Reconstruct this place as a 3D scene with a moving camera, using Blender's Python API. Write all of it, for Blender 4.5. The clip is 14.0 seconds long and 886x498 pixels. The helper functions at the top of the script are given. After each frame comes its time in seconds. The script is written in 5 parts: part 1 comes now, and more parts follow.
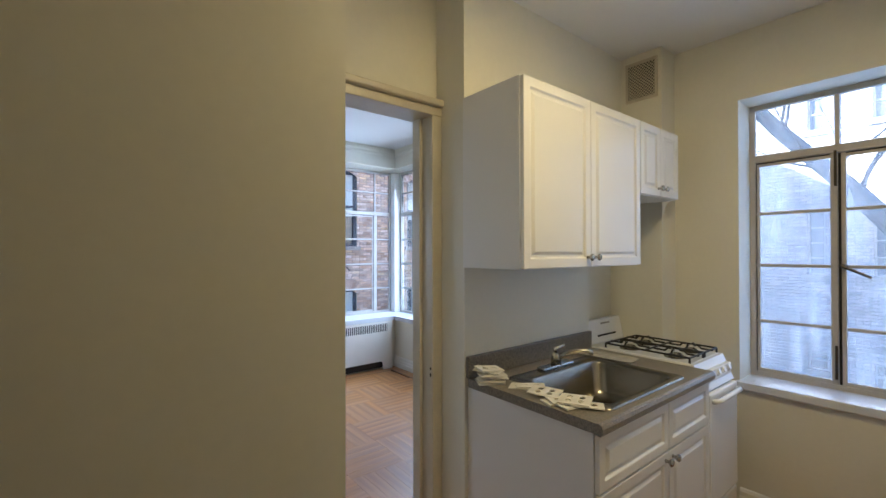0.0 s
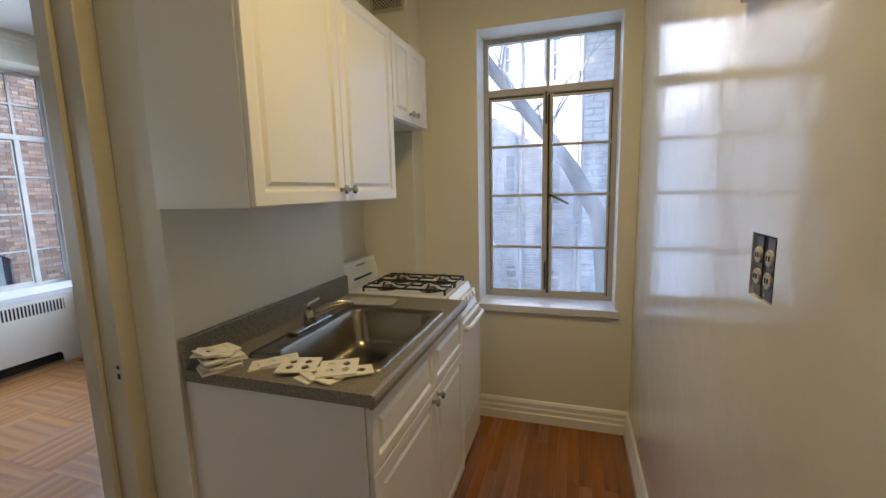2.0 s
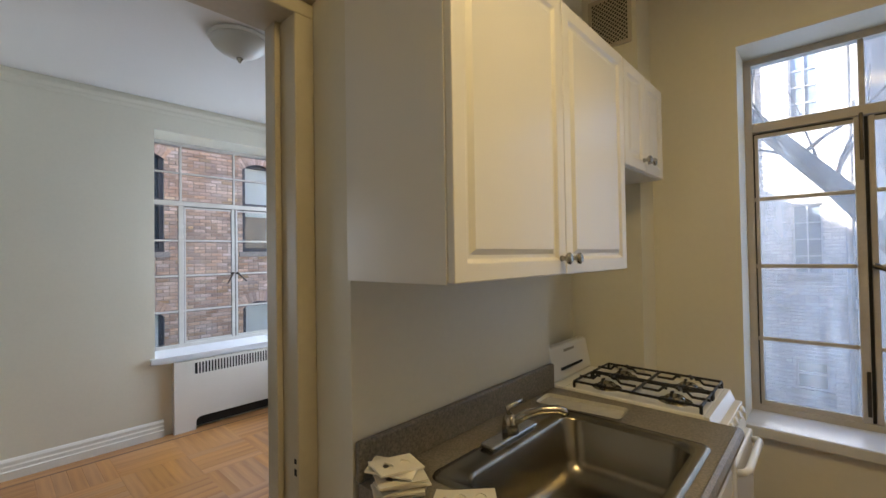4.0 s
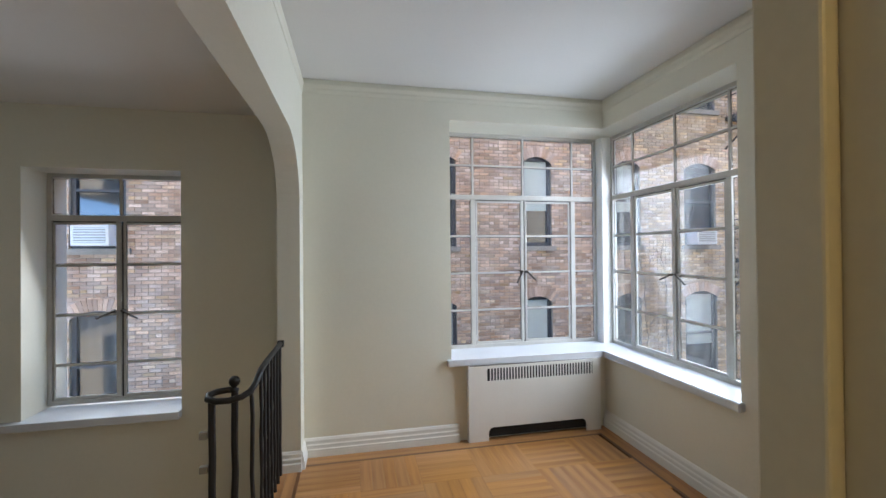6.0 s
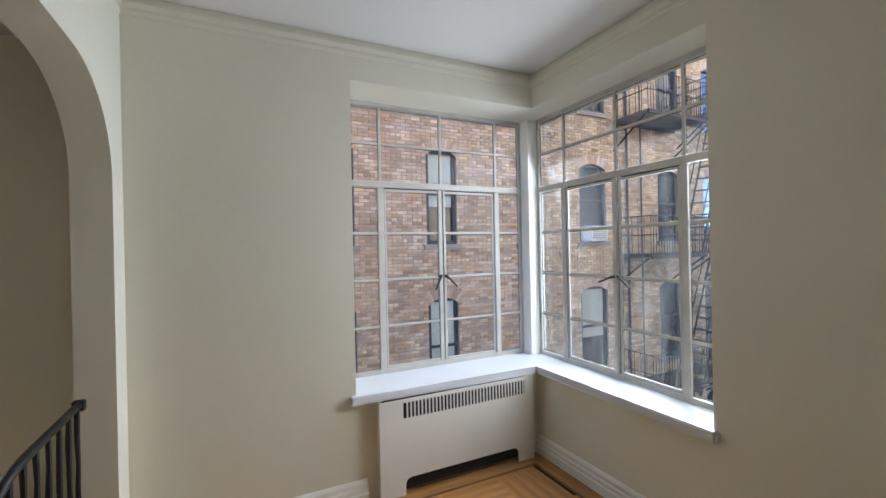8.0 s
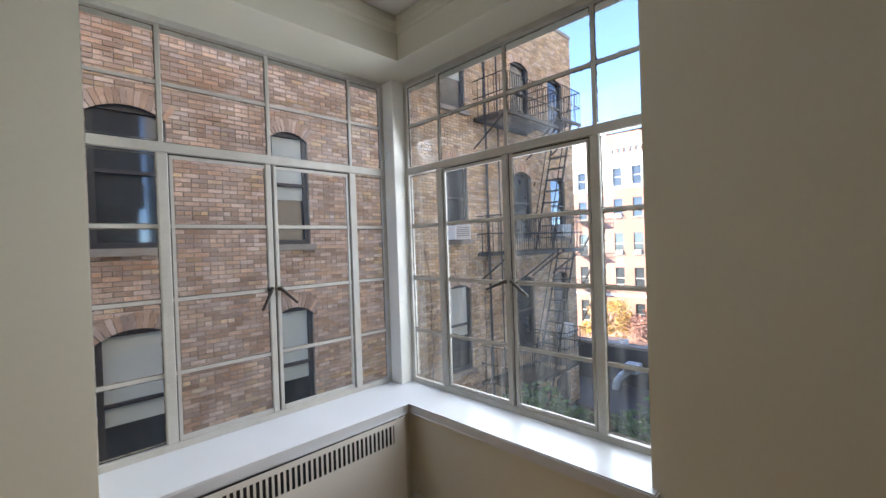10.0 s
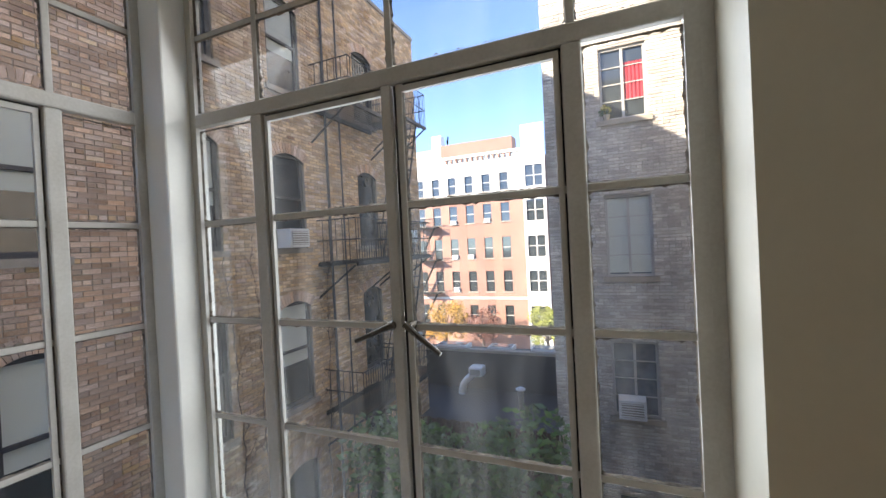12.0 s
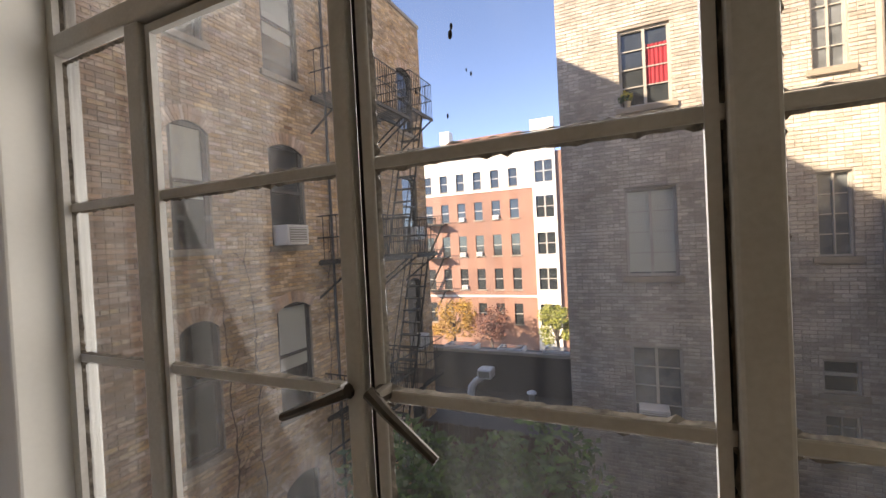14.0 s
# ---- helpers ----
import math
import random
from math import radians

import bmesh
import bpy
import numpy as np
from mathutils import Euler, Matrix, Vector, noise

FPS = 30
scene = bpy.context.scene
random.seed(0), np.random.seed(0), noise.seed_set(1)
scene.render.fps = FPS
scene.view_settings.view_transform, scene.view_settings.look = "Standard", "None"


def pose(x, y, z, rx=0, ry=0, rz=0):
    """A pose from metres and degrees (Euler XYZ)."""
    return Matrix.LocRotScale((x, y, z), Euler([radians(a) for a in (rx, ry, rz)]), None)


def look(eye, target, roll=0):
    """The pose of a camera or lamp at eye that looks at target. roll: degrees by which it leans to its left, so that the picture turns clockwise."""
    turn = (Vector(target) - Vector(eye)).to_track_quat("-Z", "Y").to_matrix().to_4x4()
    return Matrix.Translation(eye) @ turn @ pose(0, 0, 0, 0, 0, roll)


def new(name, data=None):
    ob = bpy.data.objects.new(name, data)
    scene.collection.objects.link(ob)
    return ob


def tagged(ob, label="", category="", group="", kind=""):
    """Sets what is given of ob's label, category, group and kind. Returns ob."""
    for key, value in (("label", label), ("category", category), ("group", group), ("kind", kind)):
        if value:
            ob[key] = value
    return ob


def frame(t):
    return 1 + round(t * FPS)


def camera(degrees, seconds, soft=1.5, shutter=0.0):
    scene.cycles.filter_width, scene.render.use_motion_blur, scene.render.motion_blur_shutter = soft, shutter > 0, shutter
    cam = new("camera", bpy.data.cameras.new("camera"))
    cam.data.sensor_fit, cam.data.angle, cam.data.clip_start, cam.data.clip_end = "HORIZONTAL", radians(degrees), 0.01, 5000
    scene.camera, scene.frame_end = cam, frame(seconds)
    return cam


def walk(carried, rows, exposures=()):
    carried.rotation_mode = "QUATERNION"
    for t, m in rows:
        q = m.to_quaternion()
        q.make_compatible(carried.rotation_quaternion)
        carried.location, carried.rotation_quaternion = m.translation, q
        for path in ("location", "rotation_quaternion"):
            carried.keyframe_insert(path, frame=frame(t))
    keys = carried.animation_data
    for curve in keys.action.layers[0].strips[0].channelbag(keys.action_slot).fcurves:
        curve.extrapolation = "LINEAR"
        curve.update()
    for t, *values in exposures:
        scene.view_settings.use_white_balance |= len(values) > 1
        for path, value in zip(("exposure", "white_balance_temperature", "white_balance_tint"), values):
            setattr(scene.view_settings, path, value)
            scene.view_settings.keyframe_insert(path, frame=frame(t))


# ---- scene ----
cam = camera(93.2, 14.0)
PATH = [
    (0, (0.701, 1.089, 1.483), (1.953, 2.648, 1.496), -0.1),
    (0.5, (0.764, 1.198, 1.471), (2.122, 2.666, 1.433), 0.5),
    (1, (0.889, 1.356, 1.488), (2.662, 2.282, 1.48), -0.0),
    (1.5, (0.982, 1.317, 1.524), (2.898, 1.894, 1.518), -1.2),
    (2, (1.031, 1.336, 1.449), (2.917, 1.937, 1.168), -1.4),
    (2.5, (1.047, 1.35, 1.363), (2.893, 1.96, 0.898), -2.2),
    (3, (1.013, 1.393, 1.451), (2.84, 2.203, 1.37), -4.6),
    (3.5, (1.188, 1.463, 1.453), (2.893, 2.506, 1.509), -2.1),
    (4, (1.347, 1.62, 1.469), (2.815, 2.977, 1.502), -0.9),
    (4.2, (1.353, 1.712, 1.469), (2.702, 3.189, 1.502), -1.3),
    (6.3, (1.531, 2.61, 1.514), (1.917, 4.573, 1.528), -0.4),
    (6.5, (1.515, 2.698, 1.504), (1.938, 4.653, 1.525), -0.1),
    (7, (1.561, 2.923, 1.51), (2.101, 4.849, 1.527), -0.1),
    (7.5, (1.635, 3.106, 1.524), (2.336, 4.978, 1.539), -0.6),
    (8, (1.649, 3.228, 1.532), (2.528, 5.024, 1.531), -1.2),
    (8.2, (1.677, 3.26, 1.523), (2.616, 5.026, 1.519), -1.4),
    (10.3, (2.28, 4.037, 1.528), (3.766, 5.376, 1.505), -2.1),
    (10.5, (2.392, 4.114, 1.537), (3.928, 5.394, 1.512), -2.2),
    (11, (2.591, 4.271, 1.533), (4.239, 5.403, 1.506), -2.2),
    (11.5, (2.738, 4.479, 1.542), (4.494, 5.435, 1.521), -2.3),
    (12, (2.884, 4.628, 1.537), (4.718, 5.426, 1.518), -2.9),
    (12.5, (3.123, 4.693, 1.544), (4.999, 5.387, 1.528), -2.9),
    (13, (3.227, 4.778, 1.539), (5.12, 5.422, 1.511), -2.7),
    (13.5, (3.262, 4.83, 1.534), (5.154, 5.477, 1.495), -2.6),
    (14, (3.383, 4.831, 1.533), (5.201, 5.665, 1.503), -2.9),
]
walk(cam, [(t, look(eye, target, roll)) for t, eye, target, roll in PATH],
     ((0, 3.98, 5300, 12), (0.7, 3.9, 5200, 11), (1.4, 3.62, 5900, 12), (2.0, 3.78, 5900, 13), (2.5, 4.0, 6000, 14), (3.0, 3.75, 5800, 12), (4.2, 3.62, 6300, 13), (6.3, 3.75, 6400, 11), (8.2, 3.6, 6700, 12), (10.3, 3.14, 7100, 13), (11.5, 2.92, 7200, 13), (12.1, 2.65, 7700, 14), (12.5, 2.58, 9000, 19), (13.2, 2.4, 9200, 21), (14, 2.18, 9200, 21)))
SKY, SUN, KITCHEN, DAY = 0.15, 3.1, 1.1, (0.06, 5.3, 0.32, 0.7)

# ---- sky, sun, lamps ----
world = bpy.data.worlds.new("sky")
scene.world = world
world.use_nodes = True
wn = world.node_tree.nodes
sky = wn.new("ShaderNodeTexSky")
sky.sky_type = "NISHITA"
sky.sun_disc = False
sky.dust_density = 0.0
sky.ozone_density = 3.6
sky.air_density = 0.45
sky.altitude = 300
sky.sun_elevation = radians(26.8)
sky.sun_rotation = radians(-41)
wn["Background"].inputs["Strength"].default_value = SKY
world.node_tree.links.new(sky.outputs["Color"], wn["Background"].inputs["Color"])


def lamp(name, kind, energy, colour, m, **settings):
    data = bpy.data.lights.new(name, kind)
    data.energy, data.color = energy, colour
    for key, value in settings.items():
        if key == "size":
            data.size = value
        elif key == "size_y":
            data.shape = "RECTANGLE"
            data.size_y = value
        elif key == "angle":
            data.angle = value
        elif key == "spread":
            data.spread = radians(value)
        elif key == "radius":
            data.shadow_soft_size = value
    ob = new(name, data)
    ob.matrix_basis = m
    return ob


lamp("sun", "SUN", SUN, (1.0, 0.93, 0.82), look((0, 0, 0), (0.6, -0.66, -0.45)), angle=radians(0.5))
lamp("window_daylight", "AREA", DAY[0], (0.74, 0.86, 1.0), look((3.0, 6.30, 1.60), (3.0, 4.0, 0.9)), size=1.4, size_y=1.8, spread=95)
lamp("window_daylight", "AREA", DAY[1], (0.74, 0.86, 1.0), look((4.12, 5.2, 1.60), (2.0, 5.2, 0.75)), size=1.4, size_y=1.8, spread=150)
lamp("window_daylight", "AREA", DAY[2], (0.70, 0.84, 1.0), look((3.80, 1.5, 1.55), (2.0, 1.5, 1.45)), size=0.74, size_y=1.58, spread=160)
lamp("window_daylight", "AREA", DAY[3], (0.84, 0.92, 1.0), look((-0.15, 5.96, 1.3), (-0.15, 4.0, 0.5)), size=0.8, size_y=1.5, spread=150)
lamp("kitchen_bulb", "AREA", KITCHEN, (1.0, 0.72, 0.29), look((1.95, 1.32, 2.665), (1.95, 1.32, 0)), size=0.26, size_y=0.26)


# ---- materials ----
def mat(name, colour, rough=0.6, metal=0.0, vary=0.06, scale=3.0, grain=60.0, bump=0.05, spec=0.5, tint=None, random=0.0, island=0.0, coat=0.0, gdist=0.004, spread=0.2):
    m = bpy.data.materials.new(name)
    m.use_nodes = True
    nt = m.node_tree
    b = nt.nodes["Principled BSDF"]
    b.inputs["Roughness"].default_value = rough
    b.inputs["Metallic"].default_value = metal
    b.inputs["Specular IOR Level"].default_value = spec
    b.inputs["Coat Weight"].default_value = coat
    tc = nt.nodes.new("ShaderNodeTexCoord")
    big = nt.nodes.new("ShaderNodeTexNoise")
    big.inputs["Scale"].default_value = scale
    big.inputs["Detail"].default_value = 5
    small = nt.nodes.new("ShaderNodeTexNoise")
    small.inputs["Scale"].default_value = grain
    small.inputs["Detail"].default_value = 3
    for n in (big, small):
        nt.links.new(tc.outputs["Object"], n.inputs["Vector"])
    ramp = nt.nodes.new("ShaderNodeValToRGB")
    dark = tint or tuple(c * (1 - 2.2 * vary) for c in colour)
    ramp.color_ramp.elements[0].position, ramp.color_ramp.elements[1].position = 0.5 - spread, 0.5 + spread
    ramp.color_ramp.elements[0].color = (*dark, 1)
    ramp.color_ramp.elements[1].color = (*colour, 1)
    add = nt.nodes.new("ShaderNodeMath")
    add.operation = "MULTIPLY_ADD"
    add.inputs[1].default_value = 0.35
    nt.links.new(small.outputs["Fac"], add.inputs[0])
    sub = nt.nodes.new("ShaderNodeMath")
    sub.operation = "MULTIPLY"
    sub.inputs[1].default_value = 0.65
    nt.links.new(big.outputs["Fac"], sub.inputs[0])
    nt.links.new(sub.outputs[0], add.inputs[2])
    nt.links.new(add.outputs[0], ramp.inputs["Fac"])
    out = ramp.outputs["Color"]
    if random or island:
        hsv = nt.nodes.new("ShaderNodeHueSaturation")
        src = nt.nodes.new("ShaderNodeObjectInfo").outputs["Random"] if random else nt.nodes.new("ShaderNodeNewGeometry").outputs["Random Per Island"]
        rng = nt.nodes.new("ShaderNodeMapRange")
        amount = random or island
        rng.inputs["To Min"].default_value, rng.inputs["To Max"].default_value = 1 - amount, 1 + amount
        nt.links.new(src, rng.inputs["Value"])
        nt.links.new(rng.outputs["Result"], hsv.inputs["Value"])
        rng2 = nt.nodes.new("ShaderNodeMapRange")
        rng2.inputs["To Min"].default_value, rng2.inputs["To Max"].default_value = 1 + 0.6 * amount, 1 - 0.6 * amount
        frac = nt.nodes.new("ShaderNodeMath")
        frac.operation = "FRACT"
        mul = nt.nodes.new("ShaderNodeMath")
        mul.operation = "MULTIPLY"
        mul.inputs[1].default_value = 7.3
        nt.links.new(src, mul.inputs[0])
        nt.links.new(mul.outputs[0], frac.inputs[0])
        nt.links.new(frac.outputs[0], rng2.inputs["Value"])
        nt.links.new(rng2.outputs["Result"], hsv.inputs["Saturation"])
        nt.links.new(out, hsv.inputs["Color"])
        out = hsv.outputs["Color"]
    nt.links.new(out, b.inputs["Base Color"])
    if bump:
        bp = nt.nodes.new("ShaderNodeBump")
        bp.inputs["Strength"].default_value = bump
        bp.inputs["Distance"].default_value = gdist
        nt.links.new(add.outputs[0], bp.inputs["Height"])
        nt.links.new(bp.outputs["Normal"], b.inputs["Normal"])
    return m


def wood(name, light, dark, rough=0.35, axis=0, random=0.18, coat=0.3, worn=0.0):
    """Long grain along one axis of the object's own space."""
    m = mat(name, light, rough, tint=dark, scale=1.0, grain=1.0, bump=0.0, random=random, coat=coat)
    nt = m.node_tree
    tc = next(n for n in nt.nodes if n.type == "TEX_COORD")
    mp = nt.nodes.new("ShaderNodeMapping")
    s = [22.0, 22.0, 22.0]
    s[axis] = 1.6
    mp.inputs["Scale"].default_value = s
    nt.nodes["Principled BSDF"].inputs["Coat Roughness"].default_value = 0.22
    info = nt.nodes.new("ShaderNodeObjectInfo")
    nt.links.new(info.outputs["Location"], mp.inputs["Location"])
    nt.links.new(tc.outputs["Object"], mp.inputs["Vector"])
    for n in nt.nodes:
        if n.type == "TEX_NOISE":
            nt.links.new(mp.outputs["Vector"], n.inputs["Vector"])
    return m


def glass(name, tint=(0.62, 0.66, 0.70), dirt=0.10, least=0.004, streak=9):
    m = bpy.data.materials.new(name)
    m.use_nodes = True
    nt = m.node_tree
    nt.nodes.remove(nt.nodes["Principled BSDF"])
    out = nt.nodes["Material Output"]
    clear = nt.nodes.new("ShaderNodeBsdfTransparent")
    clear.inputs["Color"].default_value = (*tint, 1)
    gloss = nt.nodes.new("ShaderNodeBsdfGlossy")
    gloss.inputs["Roughness"].default_value = 0.03
    film = nt.nodes.new("ShaderNodeBsdfTranslucent")
    film.inputs["Color"].default_value = (0.80, 0.80, 0.79, 1)
    tc = nt.nodes.new("ShaderNodeTexCoord")
    mp = nt.nodes.new("ShaderNodeMapping")
    mp.inputs["Scale"].default_value = (streak, streak, 1.6)
    ns = nt.nodes.new("ShaderNodeTexNoise")
    ns.inputs["Scale"].default_value = 1.3
    ns.inputs["Detail"].default_value = 6
    rg = nt.nodes.new("ShaderNodeMapRange")
    rg.inputs["From Min"].default_value, rg.inputs["From Max"].default_value = 0.45, 0.8
    rg.inputs["To Min"].default_value, rg.inputs["To Max"].default_value = least, dirt * 2.5
    nt.links.new(tc.outputs["Object"], mp.inputs["Vector"])
    nt.links.new(mp.outputs["Vector"], ns.inputs["Vector"])
    nt.links.new(ns.outputs["Fac"], rg.inputs["Value"])
    dirty = nt.nodes.new("ShaderNodeMixShader")
    nt.links.new(rg.outputs["Result"], dirty.inputs[0])
    nt.links.new(clear.outputs[0], dirty.inputs[1])
    nt.links.new(film.outputs[0], dirty.inputs[2])
    fr = nt.nodes.new("ShaderNodeFresnel")
    fr.inputs["IOR"].default_value = 1.35
    top = nt.nodes.new("ShaderNodeMixShader")
    less = nt.nodes.new("ShaderNodeMath")
    less.operation = "MULTIPLY"
    less.inputs[1].default_value = 0.3
    nt.links.new(fr.outputs[0], less.inputs[0])
    nt.links.new(less.outputs[0], top.inputs[0])
    nt.links.new(dirty.outputs[0], top.inputs[1])
    nt.links.new(gloss.outputs[0], top.inputs[2])
    nt.links.new(top.outputs[0], out.inputs["Surface"])
    return m


PLASTER = mat("wall_paint", (0.74, 0.714, 0.605), 0.5, vary=0.03, scale=1.5, grain=45, bump=0.12)
GLOSSY = mat("gloss_wall_paint", (0.73, 0.70, 0.63), 0.14, vary=0.03, scale=2.5, grain=9, bump=0.5, spec=0.55, gdist=0.012)
CEILING = mat("ceiling_paint", (0.78, 0.77, 0.75), 0.7, vary=0.02, scale=1.2, grain=50, bump=0.08)
TRIM = mat("trim_paint", (0.80, 0.79, 0.74), 0.3, vary=0.03, scale=5, grain=90, bump=0.06)
CASING = mat("old_casing_paint", (0.56, 0.51, 0.39), 0.32, vary=0.06, scale=5, grain=60, bump=0.15)
SILL = mat("sill_paint", (0.68, 0.70, 0.73), 0.25, vary=0.02, scale=5, grain=90, bump=0.05)
STEEL_PAINT = mat("window_frame_paint", (0.57, 0.555, 0.52), 0.4, tint=(0.43, 0.41, 0.37), scale=9, grain=120, bump=0.25)
PUTTY = mat("cracked_putty", (0.36, 0.31, 0.25), 0.8, tint=(0.02, 0.016, 0.013), scale=26, grain=140, bump=0.5)
KFRAME_PAINT = mat("kitchen_frame_paint", (0.52, 0.48, 0.42), 0.45, vary=0.08, scale=12, grain=120, bump=0.2)
CABINET = mat("thermofoil_white", (0.76, 0.75, 0.72), 0.28, vary=0.01, scale=3, grain=150, bump=0.02)
METAL_COVER = mat("radiator_paint", (0.78, 0.76, 0.71), 0.35, vary=0.03, scale=4, grain=80, bump=0.05)
# Near-black for gaps, slots and hollows, where shade is painted in; also the latch.
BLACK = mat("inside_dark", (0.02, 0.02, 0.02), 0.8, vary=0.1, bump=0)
IRON = mat("black_iron", (0.014, 0.013, 0.012), 0.5, metal=0.1, vary=0.2, scale=20, grain=120, bump=0.3)
BRONZE = mat("dark_bronze", (0.08, 0.065, 0.05), 0.4, metal=0.7, vary=0.2, scale=30, grain=150, bump=0.1)
CHROME = mat("brushed_nickel", (0.46, 0.45, 0.42), 0.22, metal=1.0, vary=0.03, scale=10, grain=200, bump=0.02)
STAINLESS = mat("stainless_steel", (0.29, 0.265, 0.215), 0.27, metal=1.0, vary=0.06, scale=6, grain=180, bump=0.04)
LAMINATE = mat("speckled_laminate", (0.30, 0.265, 0.21), 0.35, tint=(0.085, 0.075, 0.06), scale=150, grain=420, bump=0.02)
ENAMEL = mat("white_enamel", (0.83, 0.83, 0.81), 0.18, vary=0.01, scale=3, grain=100, bump=0.01)
IVORY = mat("ivory_plastic", (0.80, 0.76, 0.66), 0.35, vary=0.03, scale=20, grain=100, bump=0.02)
PANEL_GREY = mat("panel_grey", (0.30, 0.29, 0.26), 0.30, metal=0.2, vary=0.04, scale=8, grain=120, bump=0.05)
FROST = mat("frosted_glass", (0.62, 0.62, 0.58), 0.35, vary=0.03, scale=8, grain=60, bump=0.03)
OAK = wood("oak_parquet", (0.54, 0.265, 0.08), (0.33, 0.135, 0.042), 0.36, 0, 0.10, 0.35)
WALNUT = wood("dark_border_strip", (0.16, 0.065, 0.025), (0.10, 0.04, 0.016), 0.35, 0, 0.1)
REDWOOD = wood("red_floor_strip", (0.40, 0.155, 0.044), (0.135, 0.048, 0.015), 0.28, 0, 0.22)
SUBFLOOR = mat("floor_joint", (0.09, 0.045, 0.02), 0.7, vary=0.1)
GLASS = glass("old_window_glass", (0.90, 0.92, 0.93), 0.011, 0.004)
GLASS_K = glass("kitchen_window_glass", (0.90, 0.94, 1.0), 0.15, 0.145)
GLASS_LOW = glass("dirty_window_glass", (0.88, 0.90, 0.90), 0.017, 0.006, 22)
OWN_WALL = mat("own_wall_brick", (0.60, 0.52, 0.42), 0.9, vary=0.2, scale=1.6, grain=40, bump=0.3)
MORTAR = mat("mortar", (0.42, 0.345, 0.265), 0.9, vary=0.2, scale=1.6, grain=40, bump=0.3)
BRICK = mat("red_brown_brick", (0.68, 0.51, 0.385), 0.85, tint=(0.42, 0.26, 0.175), scale=1.9, grain=34, bump=0.6, island=0.32, spread=0.13)
TAN_BRICK = mat("tan_brick", (0.72, 0.54, 0.36), 0.85, tint=(0.44, 0.285, 0.165), scale=1.6, grain=34, bump=0.6, island=0.30, spread=0.13)
GREY_BRICK = mat("painted_grey_brick", (0.62, 0.58, 0.52), 0.85, tint=(0.38, 0.345, 0.305), scale=1.7, grain=34, bump=0.5, island=0.20, spread=0.12)
GREY_MORTAR = mat("grey_mortar", (0.44, 0.405, 0.36), 0.9, vary=0.18, scale=1.5, grain=40, bump=0.3)
OLD_SOCKET = mat("aged_receptacle_plastic", (0.46, 0.43, 0.36), 0.4, vary=0.15, scale=30, grain=120, bump=0.05)
OLD_STRAP = mat("dull_strap_metal", (0.16, 0.15, 0.13), 0.5, metal=0.5, vary=0.2, scale=40, grain=150, bump=0.1)
THIN_PLASTIC = mat("milky_plastic", (0.52, 0.50, 0.44), 0.25, vary=0.08, scale=20, grain=90, bump=0.1)
STONE = mat("sill_stone", (0.38, 0.33, 0.27), 0.8, vary=0.12, scale=5, grain=50, bump=0.2)
DARK_FRAME = mat("dark_sash_paint", (0.05, 0.05, 0.055), 0.5, vary=0.1, bump=0.05)
WHITE_FRAME = mat("white_sash_paint", (0.50, 0.48, 0.44), 0.5, vary=0.12, bump=0.05)
DARK_GLASS = mat("distant_pane", (0.045, 0.055, 0.06), 0.06, vary=0.2, scale=2, grain=8, bump=0.03, spec=0.8)
PALE_BLIND = mat("pale_roller_blind", (0.55, 0.58, 0.52), 0.7, vary=0.05, scale=4)
RED_CLOTH = mat("red_curtain_cloth", (0.45, 0.03, 0.05), 0.8, vary=0.2, scale=8)
AC_WHITE = mat("ac_housing", (0.72, 0.72, 0.70), 0.5, vary=0.04, bump=0.03)
ROOF_TAR = mat("tar_roof", (0.07, 0.07, 0.075), 0.8, vary=0.15, scale=2, grain=30, bump=0.2)
YARD = mat("yard_concrete", (0.16, 0.15, 0.135), 0.9, vary=0.2, scale=1.0, grain=20, bump=0.3)
RED_FAR = mat("far_red_brick", (0.36, 0.205, 0.155), 0.85, tint=(0.27, 0.145, 0.11), scale=0.5, grain=12, bump=0.2, island=0.1)
PALE_GLASS = mat("distant_pale_pane", (0.22, 0.25, 0.27), 0.08, vary=0.3, scale=3, grain=9, bump=0.03, spec=0.8)
FAR_WHITE = mat("far_white_stucco", (0.75, 0.72, 0.66), 0.8, vary=0.05, scale=0.6)
BARK = mat("grey_bark", (0.14, 0.115, 0.10), 0.9, vary=0.25, scale=8, grain=40, bump=0.6)
LEAF_GREEN = mat("green_leaf", (0.07, 0.15, 0.04), 0.55, vary=0.2, scale=8, bump=0, island=0.4)
LEAF_YELLOW = mat("yellow_leaf", (0.46, 0.26, 0.06), 0.6, vary=0.2, scale=8, bump=0, island=0.3)
LEAF_RED = mat("russet_leaf", (0.27, 0.12, 0.085), 0.6, vary=0.2, scale=8, bump=0, island=0.35)
LEAF_LIME = mat("lime_leaf", (0.28, 0.30, 0.07), 0.6, vary=0.2, scale=8, bump=0, island=0.3)


# ---- mesh helpers ----
def finish(name, bm, material, parent=None, label="", smooth=False):
    bmesh.ops.recalc_face_normals(bm, faces=bm.faces)
    me = bpy.data.meshes.new(name)
    bm.to_mesh(me)
    bm.free()
    me.materials.append(material)
    if smooth:
        for p in me.polygons:
            p.use_smooth = True
    ob = new(name, me)
    if parent:
        ob.parent = parent
    if label:
        tagged(ob, label)
    return ob


def part(name, bm, material, parent, label="", smooth=False):
    return finish(name, bm, material, parent, label, smooth)


def thing(name, label, category, m=None, group="", kind=""):
    ob = tagged(new(name), label, category, group, kind)
    if m is not None:
        ob.matrix_basis = m
    return ob


